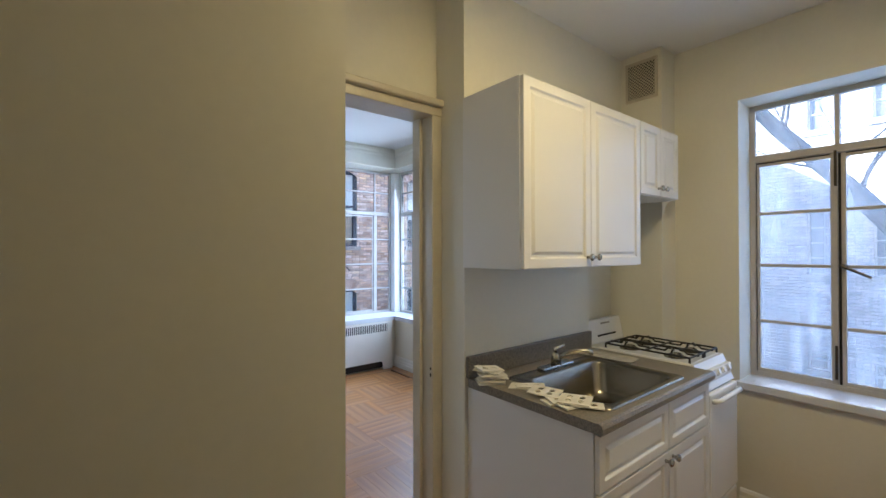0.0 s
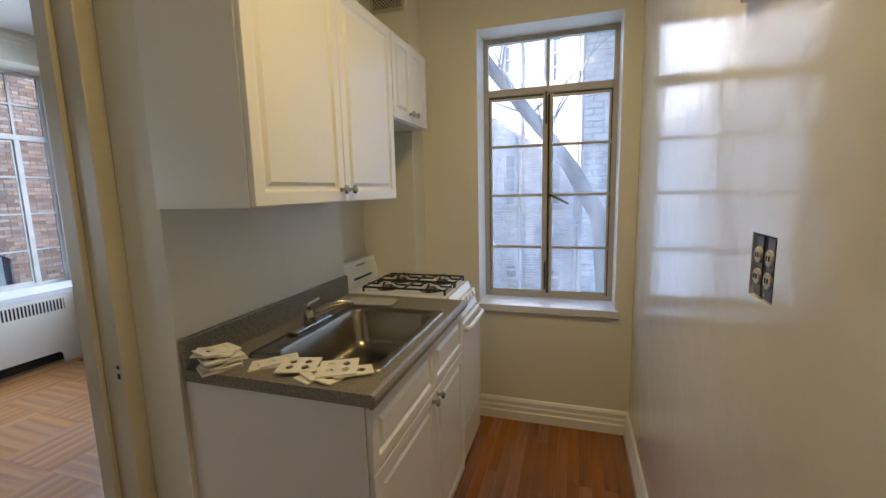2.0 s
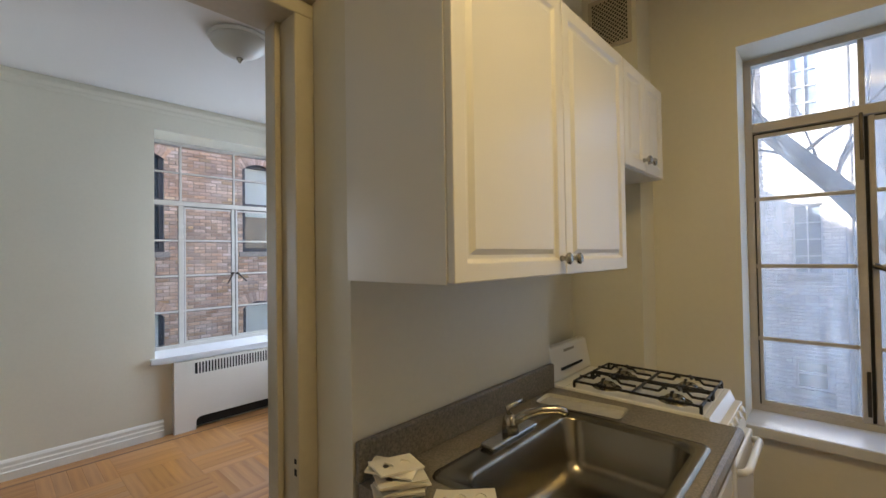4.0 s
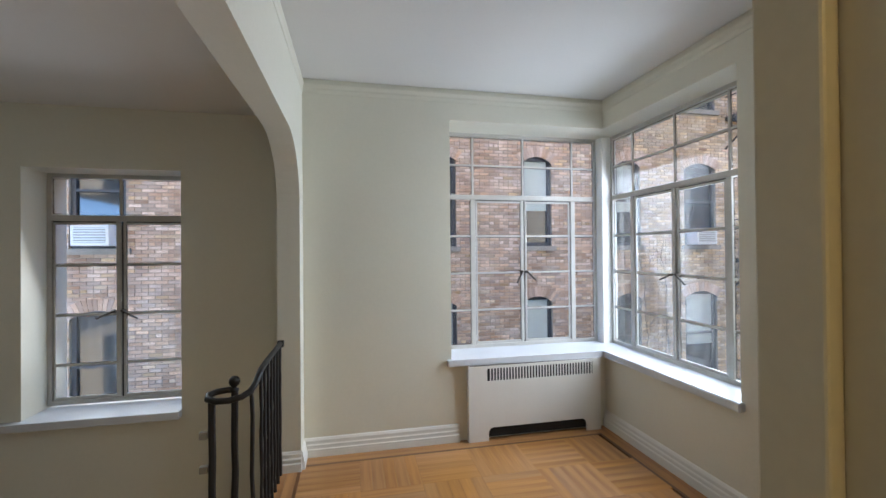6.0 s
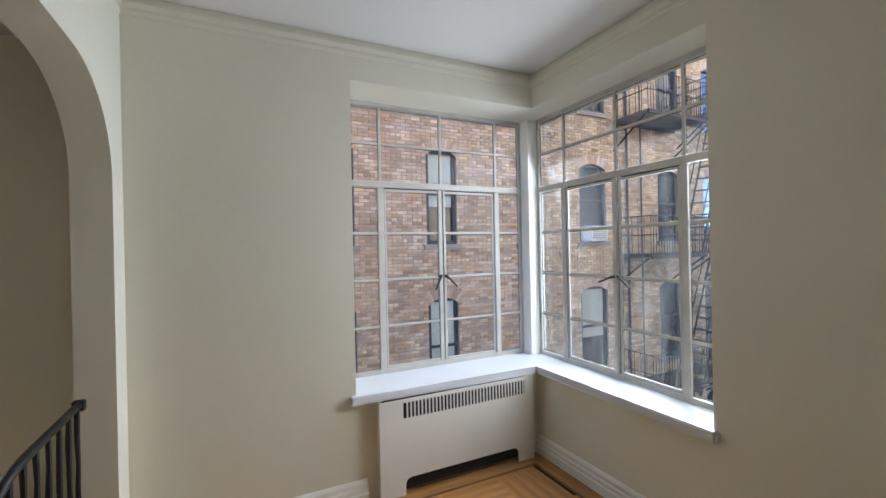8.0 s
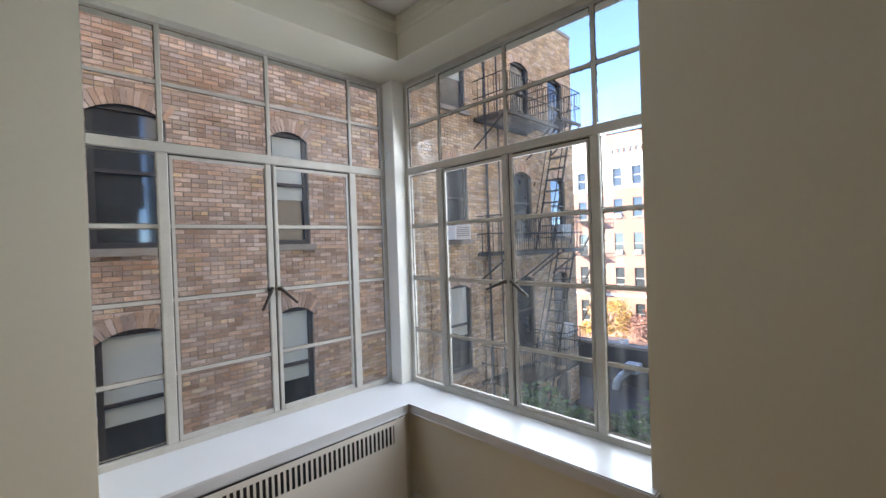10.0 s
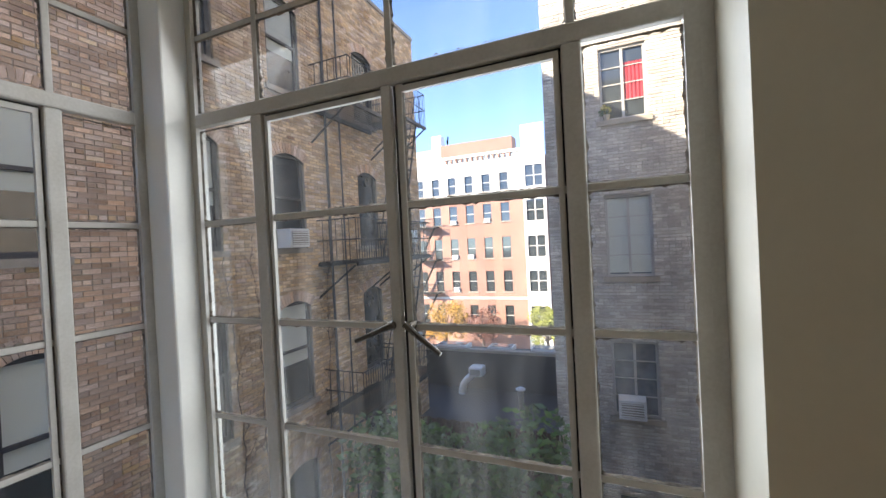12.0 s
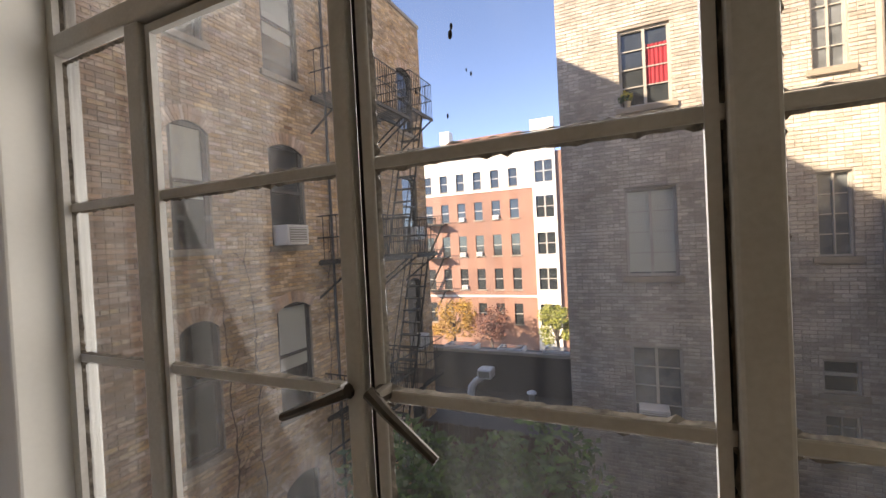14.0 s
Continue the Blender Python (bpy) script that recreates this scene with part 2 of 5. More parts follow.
def box(x0, x1, y0, y1, z0, z1, bm=None, bevel=0.0):
    bm = bm or bmesh.new()
    c = [bm.verts.new((x, y, z)) for z in (z0, z1) for x, y in ((x0, y0), (x1, y0), (x1, y1), (x0, y1))]
    faces = [bm.faces.new([c[i] for i in f]) for f in ((3, 2, 1, 0), (4, 5, 6, 7), (0, 1, 5, 4), (1, 2, 6, 5), (2, 3, 7, 6), (3, 0, 4, 7))]
    if bevel:
        edges = list({e for f in faces for e in f.edges})
        bmesh.ops.bevel(bm, geom=edges, offset=bevel, segments=2, affect="EDGES", profile=0.5)
    return bm


def tube(points, r, bm=None, sides=8, cap=True):
    """A round bar along points, with a radius or one for each point."""
    bm = bm or bmesh.new()
    pts = [Vector(p) for p in points]
    rs = r if isinstance(r, (list, tuple)) else [r] * len(pts)
    rings = []
    side = None
    for i, p in enumerate(pts):
        d = (pts[min(i + 1, len(pts) - 1)] - pts[max(i - 1, 0)]).normalized()
        if side is None:
            side = d.orthogonal().normalized()
        side = (side - d * side.dot(d)).normalized()
        up = d.cross(side)
        rings.append([bm.verts.new(p + rs[i] * (math.cos(a) * side + math.sin(a) * up)) for a in (2 * math.pi * k / sides for k in range(sides))])
    for a, b in zip(rings, rings[1:]):
        for k in range(sides):
            bm.faces.new((a[k], a[(k + 1) % sides], b[(k + 1) % sides], b[k]))
    if cap:
        bm.faces.new(rings[0][::-1])
        bm.faces.new(rings[-1])
    return bm


def lathe(profile, m=None, bm=None, sides=24):
    """Turn (radius, height) pairs round z."""
    bm = bm or bmesh.new()
    m = m or Matrix()
    rings = [[bm.verts.new(m @ Vector((r * math.cos(2 * math.pi * k / sides), r * math.sin(2 * math.pi * k / sides), z))) for k in range(sides)] for r, z in profile]
    for a, b in zip(rings, rings[1:]):
        for k in range(sides):
            bm.faces.new((a[k], a[(k + 1) % sides], b[(k + 1) % sides], b[k]))
    bm.faces.new(rings[0][::-1])
    bm.faces.new(rings[-1])
    return bm


def sweep_profile(profile, length, bm=None):
    """A moulding: (depth, height) outline drawn along x from 0 to length; depth goes to -y."""
    bm = bm or bmesh.new()
    ends = [[bm.verts.new((x, -d, z)) for d, z in profile] for x in (0, length)]
    n = len(profile)
    for k in range(n):
        bm.faces.new((ends[0][k], ends[0][(k + 1) % n], ends[1][(k + 1) % n], ends[1][k]))
    bm.faces.new(ends[0][::-1])
    bm.faces.new(ends[1])
    return bm


def cells(u0, u1, z0, z1, holes):
    """Rectangles that fill (u0, u1) x (z0, z1) but for the holes (u0, u1, z0, z1)."""
    us = sorted({u0, u1, *(v for h in holes for v in h[:2] if u0 < v < u1)})
    out = []
    for a, b in zip(us, us[1:]):
        mid = (a + b) / 2
        cuts = sorted((max(h[2], z0), min(h[3], z1)) for h in holes if h[0] < mid < h[1] and h[3] > z0 and h[2] < z1)
        z = z0
        for lo, hi in cuts:
            if lo > z:
                out.append((a, b, z, lo))
            z = max(z, hi)
        if z < z1:
            out.append((a, b, z, z1))
    return out


def wall_x(name, x0, x1, y0, y1, z0, z1, material, holes=(), label="", category="wall"):
    """A wall that runs along x; holes in (x0, x1, z0, z1)."""
    bm = bmesh.new()
    for a, b, lo, hi in cells(x0, x1, z0, z1, holes):
        box(a, b, y0, y1, lo, hi, bm)
    bmesh.ops.remove_doubles(bm, verts=bm.verts, dist=1e-5)
    return tagged(finish(name, bm, material), label, category, kind="structure")


def wall_y(name, y0, y1, x0, x1, z0, z1, material, holes=(), label="", category="wall"):
    bm = bmesh.new()
    for a, b, lo, hi in cells(y0, y1, z0, z1, holes):
        box(x0, x1, a, b, lo, hi, bm)
    bmesh.ops.remove_doubles(bm, verts=bm.verts, dist=1e-5)
    return tagged(finish(name, bm, material), label, category, kind="structure")


# ---- setting: kitchen and hall ----
KX, KY, KB, KC = 3.53, 1.02, 2.50, 2.74   # window wall, gloss wall, cabinet wall, ceiling
FX, FY, LC = 3.645, 5.75, 2.82            # living room: side wall, far wall, ceiling
AX = 1.150                                # arch wall
wall_y("wall_kitchen_window", 0.72, 2.50, KX, 3.86, -0.3, 3.0, PLASTER, [(1.115, 1.90, 0.70, 2.35)], "cream painted plaster wall with a deep window opening")
wall_x("wall_kitchen_gloss", 1.42, KX, 0.72, KY, -0.3, 3.0, GLOSSY, [(1.845, 1.945, 1.24, 1.357)], "glossy cream painted plaster wall with uneven patches")
wall_x("wall_partition", 1.957, 3.86, KB, 2.585, -0.3, 3.0, PLASTER, [(2.950, 3.352, 0.0, 1.78)], "cream painted plaster wall with a shallow stove recess")
wall_x("wall_partition_back", 1.957, 3.86, 2.585, 2.80, -0.3, 3.0, PLASTER, (), "cream painted plaster wall behind the kitchen units")
wall_x("wall_door_head", 1.045, 1.957, 2.70, 2.80, 2.20, 3.0, PLASTER, (), "cream painted plaster wall over the doorway")
wall_y("wall_hall_side", 1.925, 2.80, 0.96, 1.045, -0.3, 3.0, PLASTER, (), "cream painted plaster wall beside the doorway")
wall_x("wall_hall", -1.2, 1.045, 1.805, 1.925, -0.3, 3.0, PLASTER, (), "cream painted plaster hall wall")
bm = box(-1.2, 0.96, 1.925, 2.80, -0.3, 3.0)
tagged(finish("wall_hall_core", bm, PLASTER), "plain plaster wall mass beside the hall", "wall", kind="structure")
wall_y("wall_hall_end", -0.7, 1.805, -1.32, -1.2, -0.3, 3.0, PLASTER, (), "cream painted plaster end wall of the hall")
wall_x("wall_hall_back", -1.32, 1.45, -0.82, -0.7, -0.3, 3.0, PLASTER, (), "cream painted plaster back wall of the hall")
wall_y("wall_hall_return", -0.7, 0.72, 1.45, 1.57, -0.3, 3.0, PLASTER, (), "cream painted plaster return wall of the hall")
bm = box(-1.2, 3.86, -0.7, 2.80, KC, KC + 0.2)
tagged(finish("ceiling_kitchen", bm, CEILING), "off-white painted kitchen ceiling", "ceiling", kind="structure")
# chase in the kitchen corner
bm = box(3.345, KX + 0.01, 2.245, KB + 0.01, 0.0, KC)
tagged(finish("wall_chase", bm, PLASTER), "boxed-in plaster pipe chase in the kitchen corner", "wall", kind="structure")

# ---- setting: living room and lower room ----
wall_x("wall_living_far", AX, 4.02, FY, 6.24, -0.5, 0.60, PLASTER, (), "cream painted plaster wall under the corner window")
wall_x("wall_living_far_side", AX, 2.277, FY, 6.24, 0.60, 3.1, PLASTER, (), "cream painted plaster wall beside the corner window")
wall_x("wall_living_far_head", 2.277, 4.02, FY, 6.24, 2.57, 3.1, PLASTER, (), "cream painted plaster head over the corner window")
wall_y("wall_living_side", 2.80, 4.446, FX, 4.02, -0.5, 3.1, PLASTER, (), "cream painted plaster side wall of the living room")
wall_y("wall_living_side_low", 4.446, FY, FX, 4.02, -0.5, 0.60, PLASTER, (), "cream painted plaster wall under the corner window")
wall_y("wall_living_side_head", 4.446, FY, FX, 4.02, 2.57, 3.1, PLASTER, (), "cream painted plaster head over the corner window")
bm = box(AX, 3.70, 2.80, 5.80, LC, LC + 0.2)
tagged(finish("ceiling_living", bm, CEILING), "white painted living room ceiling", "ceiling", kind="structure")
wall_x("wall_living_near", -3.0, 1.08, 2.80, 2.90, -0.6, 3.0, PLASTER, (), "cream painted plaster near wall of the lower room")


def arch_wall():
    """The wall with the wide arch between living room and lower room; the arch's corners are rounded."""
    bm = bmesh.new()
    y0, y1, top, ry, rz = 2.95, 5.56, 2.27, 0.48, 0.40
    arc = [(y1 - ry + ry * math.sin(a), top - rz + rz * math.cos(a)) for a in (math.pi / 2 * k / 12 for k in range(13))]
    arc0 = [(y0 + ry - ry * math.sin(a), top - rz + rz * math.cos(a)) for a in (math.pi / 2 * k / 12 for k in range(12, -1, -1))]
    box(AX - 0.15, AX, 2.80, y0, -0.6, 3.0, bm)
    box(AX - 0.15, AX, y1, FY, -0.6, 3.0, bm)
    run = arc0 + arc
    rows = [[bm.verts.new((x, y, z)) for y, z in run] for x in (AX, AX - 0.15)] + [[bm.verts.new((x, y, 3.0)) for y, z in run] for x in (AX, AX - 0.15)]
    for k in range(len(run) - 1):
        bm.faces.new((rows[0][k], rows[0][k + 1], rows[2][k + 1], rows[2][k]))
        bm.faces.new((rows[1][k], rows[3][k], rows[3][k + 1], rows[1][k + 1]))
        bm.faces.new((rows[0][k + 1], rows[0][k], rows[1][k], rows[1][k + 1]))
    ob = finish("wall_arch", bm, PLASTER)
    return tagged(ob, "cream plaster wall with a wide round-cornered arch", "wall", kind="structure")


arch_wall()
wall_x("wall_lower_far", -3.0, AX, FY, 6.20, -0.6, 3.0, PLASTER, [(-0.62, 0.33, 0.42, 2.10)], "cream painted plaster wall with a window opening")
wall_y("wall_lower_end", 2.80, 6.2, -3.12, -3.0, -0.6, 3.0, PLASTER, (), "cream painted plaster end wall of the lower room")
bm = box(-3.0, 1.0, 2.80, FY, 2.52, 2.72)
tagged(finish("ceiling_lower", bm, CEILING), "painted ceiling of the lower room", "ceiling", kind="structure")
bm = box(-3.0, 1.0, 2.90, FY, -0.56, -0.36)
tagged(finish("floor_lower", bm, mat("lower_floor_oak", (0.40, 0.20, 0.07), 0.35, vary=0.15, scale=2, grain=30)), "brown wooden floor of the lower room", "floor", kind="structure")
bm = box(0.72, 1.0, 2.95, 4.75, -0.36, -0.18, bevel=0.008)
tagged(finish("step", bm, mat("step_oak", (0.42, 0.21, 0.075), 0.35, vary=0.12, scale=3, grain=40)), "oak step down to the lower room", "step", kind="structure")
# slab under the floors
bm = box(-1.2, 3.9, -0.7, 2.80, -0.3, -0.016)
tagged(finish("floor_kitchen", bm, SUBFLOOR), "reddish varnished strip floor of kitchen and hall", "floor", kind="structure")
floor_kitchen = bpy.data.objects["floor_kitchen"]
bm = box(1.0, 3.70, 2.80, 5.80, -0.5, -0.016)
tagged(finish("floor_living", bm, SUBFLOOR), "golden oak parquet floor with a dark border strip", "floor", kind="structure")
floor_living = bpy.data.objects["floor_living"]

BASE = [(0, 0), (0.026, 0), (0.026, 0.055), (0.020, 0.062), (0.020, 0.085), (0.014, 0.095), (0.014, 0.118), (0.006, 0.132), (0.0, 0.138)]


def moulding(name, x, y, angle, length, profile, material, label, z=0.0, category="baseboard"):
    ob = finish(name, sweep_profile(profile, length), material)
    ob.matrix_basis = pose(x, y, z, 0, 0, angle)
    return tagged(ob, label, category, kind="structure")


moulding("baseboard", AX, FY, 0, 2.335 - AX, BASE, TRIM, "white painted stepped baseboard")
moulding("baseboard", FX, FY, -90, FY - 2.80, BASE, TRIM, "white painted stepped baseboard")
moulding("baseboard", AX, 5.56, 90, FY - 5.56 - 0.03, BASE, TRIM, "white painted stepped baseboard")
moulding("baseboard", 0.995, 5.56, 0, 0.16, BASE, TRIM, "white painted stepped baseboard on the arch pier")
moulding("baseboard", KX, 1.90, -90, 1.90 - KY, BASE, TRIM, "white painted stepped baseboard")
moulding("baseboard", KX - 0.027, KY, 180, KX - 0.03 - 1.45, BASE, TRIM, "white painted stepped baseboard")
PICTURE = [(0, 0), (0.005, 0.004), (0.008, 0.02), (0.006, 0.036), (0.010, 0.05), (0.014, 0.06), (0.014, 0.075), (0, 0.075)]
moulding("trim", AX, FY, 0, FX - AX, PICTURE, PLASTER, "painted picture moulding below the ceiling", 2.715, "moulding")
moulding("trim", FX, FY, -90, FY - 2.80, PICTURE, PLASTER, "painted picture moulding below the ceiling", 2.715, "moulding")
moulding("trim", AX, 2.80, 90, FY - 2.80, PICTURE, PLASTER, "painted picture moulding below the ceiling", 2.715, "moulding")

# doorway lining
door = thing("door_1", "cream painted open doorway with moulded head trim", "doorway", kind="structure")
part("door_jamb", box(1.90, 1.957, 2.66, 2.815, 0, 2.13, bevel=0.004), CASING, door)
part("door_jamb", box(1.045, 1.08, 2.70, 2.815, 0, 2.13, bevel=0.004), CASING, door)
part("door_stop", box(1.882, 1.90, 2.74, 2.80, 0, 2.13, bevel=0.003), CASING, door)
part("door_head", box(1.045, 1.957, 2.66, 2.815, 2.13, 2.172, bevel=0.004), CASING, door)
part("head_trim", box(1.045, 1.955, 2.635, 2.70, 2.172, 2.205, bevel=0.008), CASING, door, "old moulded trim over the doorway")
for z, h in ((0.928, 0.013), (0.899, 0.018)):
    part("latch_hole", box(1.8985, 1.9015, 2.672, 2.683, z - h / 2, z + h / 2, bevel=0.001), BLACK, door, "dark latch hole in the painted jamb")


# ---- windows ----
def lever(parent, x, z, turn, side):
    """Casement handle: a boss and a tapering lever."""
    h = part("handle", tube([(0, 0, 0), (0, -0.03, 0)], [0.014, 0.011], None, 10), BRONZE, parent, "dark bronze casement handle")
    h.matrix_basis = Matrix.Translation((x, -0.012, z))
    a = radians(turn)
    d = Vector((side * math.cos(a), 0, -math.sin(a)))
    part("lever", tube([Vector((0, -0.03, 0)) - d * 0.012, Vector((0, -0.036, 0)) + d * 0.03, Vector((0, -0.040, 0)) + d * 0.115], [0.010, 0.008, 0.0065], None, 8), BRONZE, h)


PUTTY_RNG = random.Random(11)


def putty(parent, u0, u1, z0, z1):
    """A ragged bead of old putty and paint round a pane."""
    rng = PUTTY_RNG
    hz = 0.009
    bm = bmesh.new()
    corners = ((u0, z0 + hz), (u1, z0 + hz), (u1, z1 - hz), (u0, z1 - hz))
    mid = ((u0 + u1) / 2, (z0 + z1) / 2)
    outer, inner = [], []
    for k in range(4):
        (ax, az), (bx, bz) = corners[k], corners[(k + 1) % 4]
        n = max(6, int(math.hypot(bx - ax, bz - az) / 0.009))
        nx, nz = (0.0, 1.0 if az < mid[1] else -1.0) if k % 2 == 0 else (-1.0 if ax > mid[0] else 1.0, 0.0)
        wide = rng.uniform(0.002, 0.004)
        for i in range(n):
            t = i / n
            x, z = ax + (bx - ax) * t, az + (bz - az) * t
            d = 0.0015 + wide * rng.random() + (0.0035 if rng.random() < 0.06 else 0.0)
            if i == 0:
                px, pz = (1 if x < mid[0] else -1), (1 if z < mid[1] else -1)
                inner.append((x + px * (d + 0.003), z + pz * (d + 0.003)))
            else:
                inner.append((x + nx * d, z + nz * d))
            outer.append((x, z))
    vo = [bm.verts.new((x, -0.0172, z)) for x, z in outer]
    vi = [bm.verts.new((x, -0.0104, z)) for x, z in inner]
    m = len(vo)
    for i in range(m):
        bm.faces.new((vo[i], vo[(i + 1) % m], vi[(i + 1) % m], vi[i]))
    part("putty", bm, PUTTY, parent, "cracked old putty and paint bead")


def steel_window(name, m, mull, zs, split, top, label, paint, pane_mat, side_fixed=True, levers=()):
    """Steel casement window in its own plane: x across, inside towards -y. mull: the uprights; zs: bar heights of the
    lower lights (bottom to transom); top: bar heights above the transom."""
    w = thing(name, label, "window", m, kind="structure")
    u0, u1 = mull[0], mull[-1]
    z0, zt, z1 = zs[0], zs[-1], top[-1]
    bm = box(u0, u0 + 0.028, -0.03, -0.005, z0, z1)
    box(u1 - 0.028, u1, -0.03, -0.005, z0, z1, bm)
    box(u0 + 0.028, u1 - 0.028, -0.03, -0.005, z0, z0 + 0.03, bm)
    box(u0 + 0.028, u1 - 0.028, -0.03, -0.005, z1 - 0.028, z1, bm)
    part("window_frame", bm, paint, w)
    part("transom", box(u0 + 0.028, u1 - 0.028, -0.034, -0.006, zt - 0.022, zt + 0.022, bevel=0.005), paint, w)
    inner = mull[1:-1]
    for k, u in enumerate(inner):
        middle = split == k
        half = 0.024 if middle else 0.022
        if middle:
            part("meeting_stile", box(u - 0.028, u + 0.002, -0.028, -0.006, z0 + 0.03, zt - 0.022, bevel=0.004), paint, w)
            # Black strip paints the shadow in the gap where the casements meet.
            part("shade_gap", box(u + 0.002, u + 0.014, -0.009, -0.005, z0 + 0.03, zt - 0.022), BLACK, w, "black strip for the shaded gap between the casements")
            part("meeting_stile", box(u + 0.014, u + 0.034, -0.020, -0.006, z0 + 0.03, zt - 0.022, bevel=0.004), paint, w)
        else:
            part("mullion", box(u - half, u + half, -0.032, -0.006, z0 + 0.03, zt - 0.022, bevel=0.005), paint, w)
        part("muntin", box(u - 0.010, u + 0.010, -0.02, -0.006, zt + 0.022, z1 - 0.028, bevel=0.003), paint, w)
    edges = [u0 + 0.028] + list(inner) + [u1 - 0.028]
    for a, b in zip(edges, edges[1:]):
        left = a + (0.022 if a != edges[0] else 0)
        right = b - (0.022 if b != edges[-1] else 0)
        if split is not None and abs(a - inner[split]) < 1e-6:
            left = a + 0.034
        if split is not None and abs(b - inner[split]) < 1e-6:
            right = b - 0.028
        lows = [z0 + 0.03] + list(zs[1:-1]) + [zt - 0.022]
        for z in zs[1:-1]:
            part("muntin", box(left, right, -0.018, -0.0101, z - 0.009, z + 0.009, bevel=0.003), paint, w)
        if (split is not None) and (abs(a - inner[split]) < 1e-6 or abs(b - inner[split]) < 1e-6):
            opens_right = abs(a - inner[split]) < 1e-6
            joint = right - 0.006 if opens_right else left
            # Shadow line beside and above the casement, drawn as black strips.
            bm = box(joint, joint + 0.006, -0.012, -0.0101, z0 + 0.03, zt - 0.030)
            box(left, right, -0.012, -0.0101, zt - 0.030, zt - 0.022, bm)
            part("shade_gap", bm, BLACK, w, "black strips for the shaded joint round the casement")
            c0, c1 = (left, right - 0.006) if opens_right else (left + 0.006, right)
            bm = box(c0, c1, -0.022, -0.0101, z0 + 0.03, z0 + 0.052)
            box(c0, c1, -0.022, -0.0101, zt - 0.046, zt - 0.030, bm)
            far = c1 - 0.013 if opens_right else c0
            box(far, far + 0.013, -0.022, -0.0101, z0 + 0.052, zt - 0.046, bm)
            part("casement_frame", bm, paint, w)
        for lo, hi in zip(lows, lows[1:]):
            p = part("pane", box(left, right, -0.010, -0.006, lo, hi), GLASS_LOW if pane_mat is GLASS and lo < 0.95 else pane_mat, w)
            if pane_mat is GLASS:
                putty(p, left, right, lo, hi)
            p.visible_shadow = False
        l2, r2 = a + (0.01 if a != edges[0] else 0), b - (0.01 if b != edges[-1] else 0)
        ups = [zt + 0.022] + list(top[:-1]) + [z1 - 0.028]
        for z in top[:-1]:
            part("muntin", box(l2, r2, -0.018, -0.0101, z - 0.009, z + 0.009, bevel=0.003), paint, w)
        for lo, hi in zip(ups, ups[1:]):
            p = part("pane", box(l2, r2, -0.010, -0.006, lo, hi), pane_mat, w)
            if pane_mat is GLASS:
                putty(p, l2, r2, lo, hi)
            p.visible_shadow = False
    for u, z, turn, side in levers:
        lever(w, u, z, turn, side)
    return w


LZ = (0.655, 0.99, 1.32, 1.65, 1.998)
LT = (2.285, 2.57)
LY, RX = 6.11, 3.90
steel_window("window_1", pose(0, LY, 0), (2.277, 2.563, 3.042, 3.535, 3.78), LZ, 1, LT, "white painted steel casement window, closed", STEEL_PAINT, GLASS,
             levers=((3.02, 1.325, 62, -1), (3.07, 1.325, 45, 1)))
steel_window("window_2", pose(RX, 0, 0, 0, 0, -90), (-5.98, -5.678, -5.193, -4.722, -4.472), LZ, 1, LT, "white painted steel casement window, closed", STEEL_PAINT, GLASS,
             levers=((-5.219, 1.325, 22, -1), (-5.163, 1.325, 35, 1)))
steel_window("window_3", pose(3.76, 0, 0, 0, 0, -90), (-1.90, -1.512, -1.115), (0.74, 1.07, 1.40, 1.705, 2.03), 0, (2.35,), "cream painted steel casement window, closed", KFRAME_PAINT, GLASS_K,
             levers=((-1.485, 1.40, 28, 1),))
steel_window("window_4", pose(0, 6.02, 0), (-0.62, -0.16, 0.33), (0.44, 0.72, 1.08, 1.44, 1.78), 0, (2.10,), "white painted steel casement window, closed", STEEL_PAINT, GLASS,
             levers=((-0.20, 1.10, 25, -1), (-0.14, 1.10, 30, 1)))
for z0, z1 in ((0.80, 0.98), (1.83, 2.02)):
    part("bolt_rod", box(-1.524, -1.512, -0.038, -0.028, z0, z1, bevel=0.002), BRONZE, bpy.data.objects["window_3"], "dark bronze sliding bolt")
rng_fleck = random.Random(5)
def pane_offset(o):
    mid = (Vector(o.bound_box[0]) + Vector(o.bound_box[6])) / 2
    return (mid - Vector((-5.0, 0.006, 1.80))).length


fleck_pane = min((o for o in bpy.data.objects if o.name.startswith("pane") and o.parent and o.parent.name.startswith("window_2")), key=pane_offset)
for y, z, r in ((5.038, 1.802, 0.0032), (5.036, 1.812, 0.0022), (5.012, 1.746, 0.0014), (5.018, 1.752, 0.001), (5.047, 1.698, 0.0016), (5.092, 1.739, 0.0016), (5.100, 1.743, 0.0013), (5.10, 1.66, 0.0025), (5.108, 1.657, 0.003), (5.093, 1.659, 0.002)):
    bm = lathe([(r, 0), (r * 0.8, 0.0008), (r * 0.2, 0.0012)], Matrix.Translation((-y, -0.0102, z)) @ pose(0, 0, 0, 90, 0, 0) @ Matrix.Diagonal((1, rng_fleck.uniform(1.2, 2.6), 1, 1)), sides=8)
    part("paint_fleck", bm, IRON, fleck_pane, "dark dried paint fleck")
tagged(finish("window_post", box(3.78, 3.93, 5.98, 6.14, 0.60, 2.57, bevel=0.006), TRIM), "white painted corner post between the windows", "post", kind="structure")


tagged(finish("trim", box(3.874, 3.925, 4.4465, 4.4715, 0.656, 2.569), STEEL_PAINT), "painted steel jamb strip beside the window", "window jamb", kind="structure")


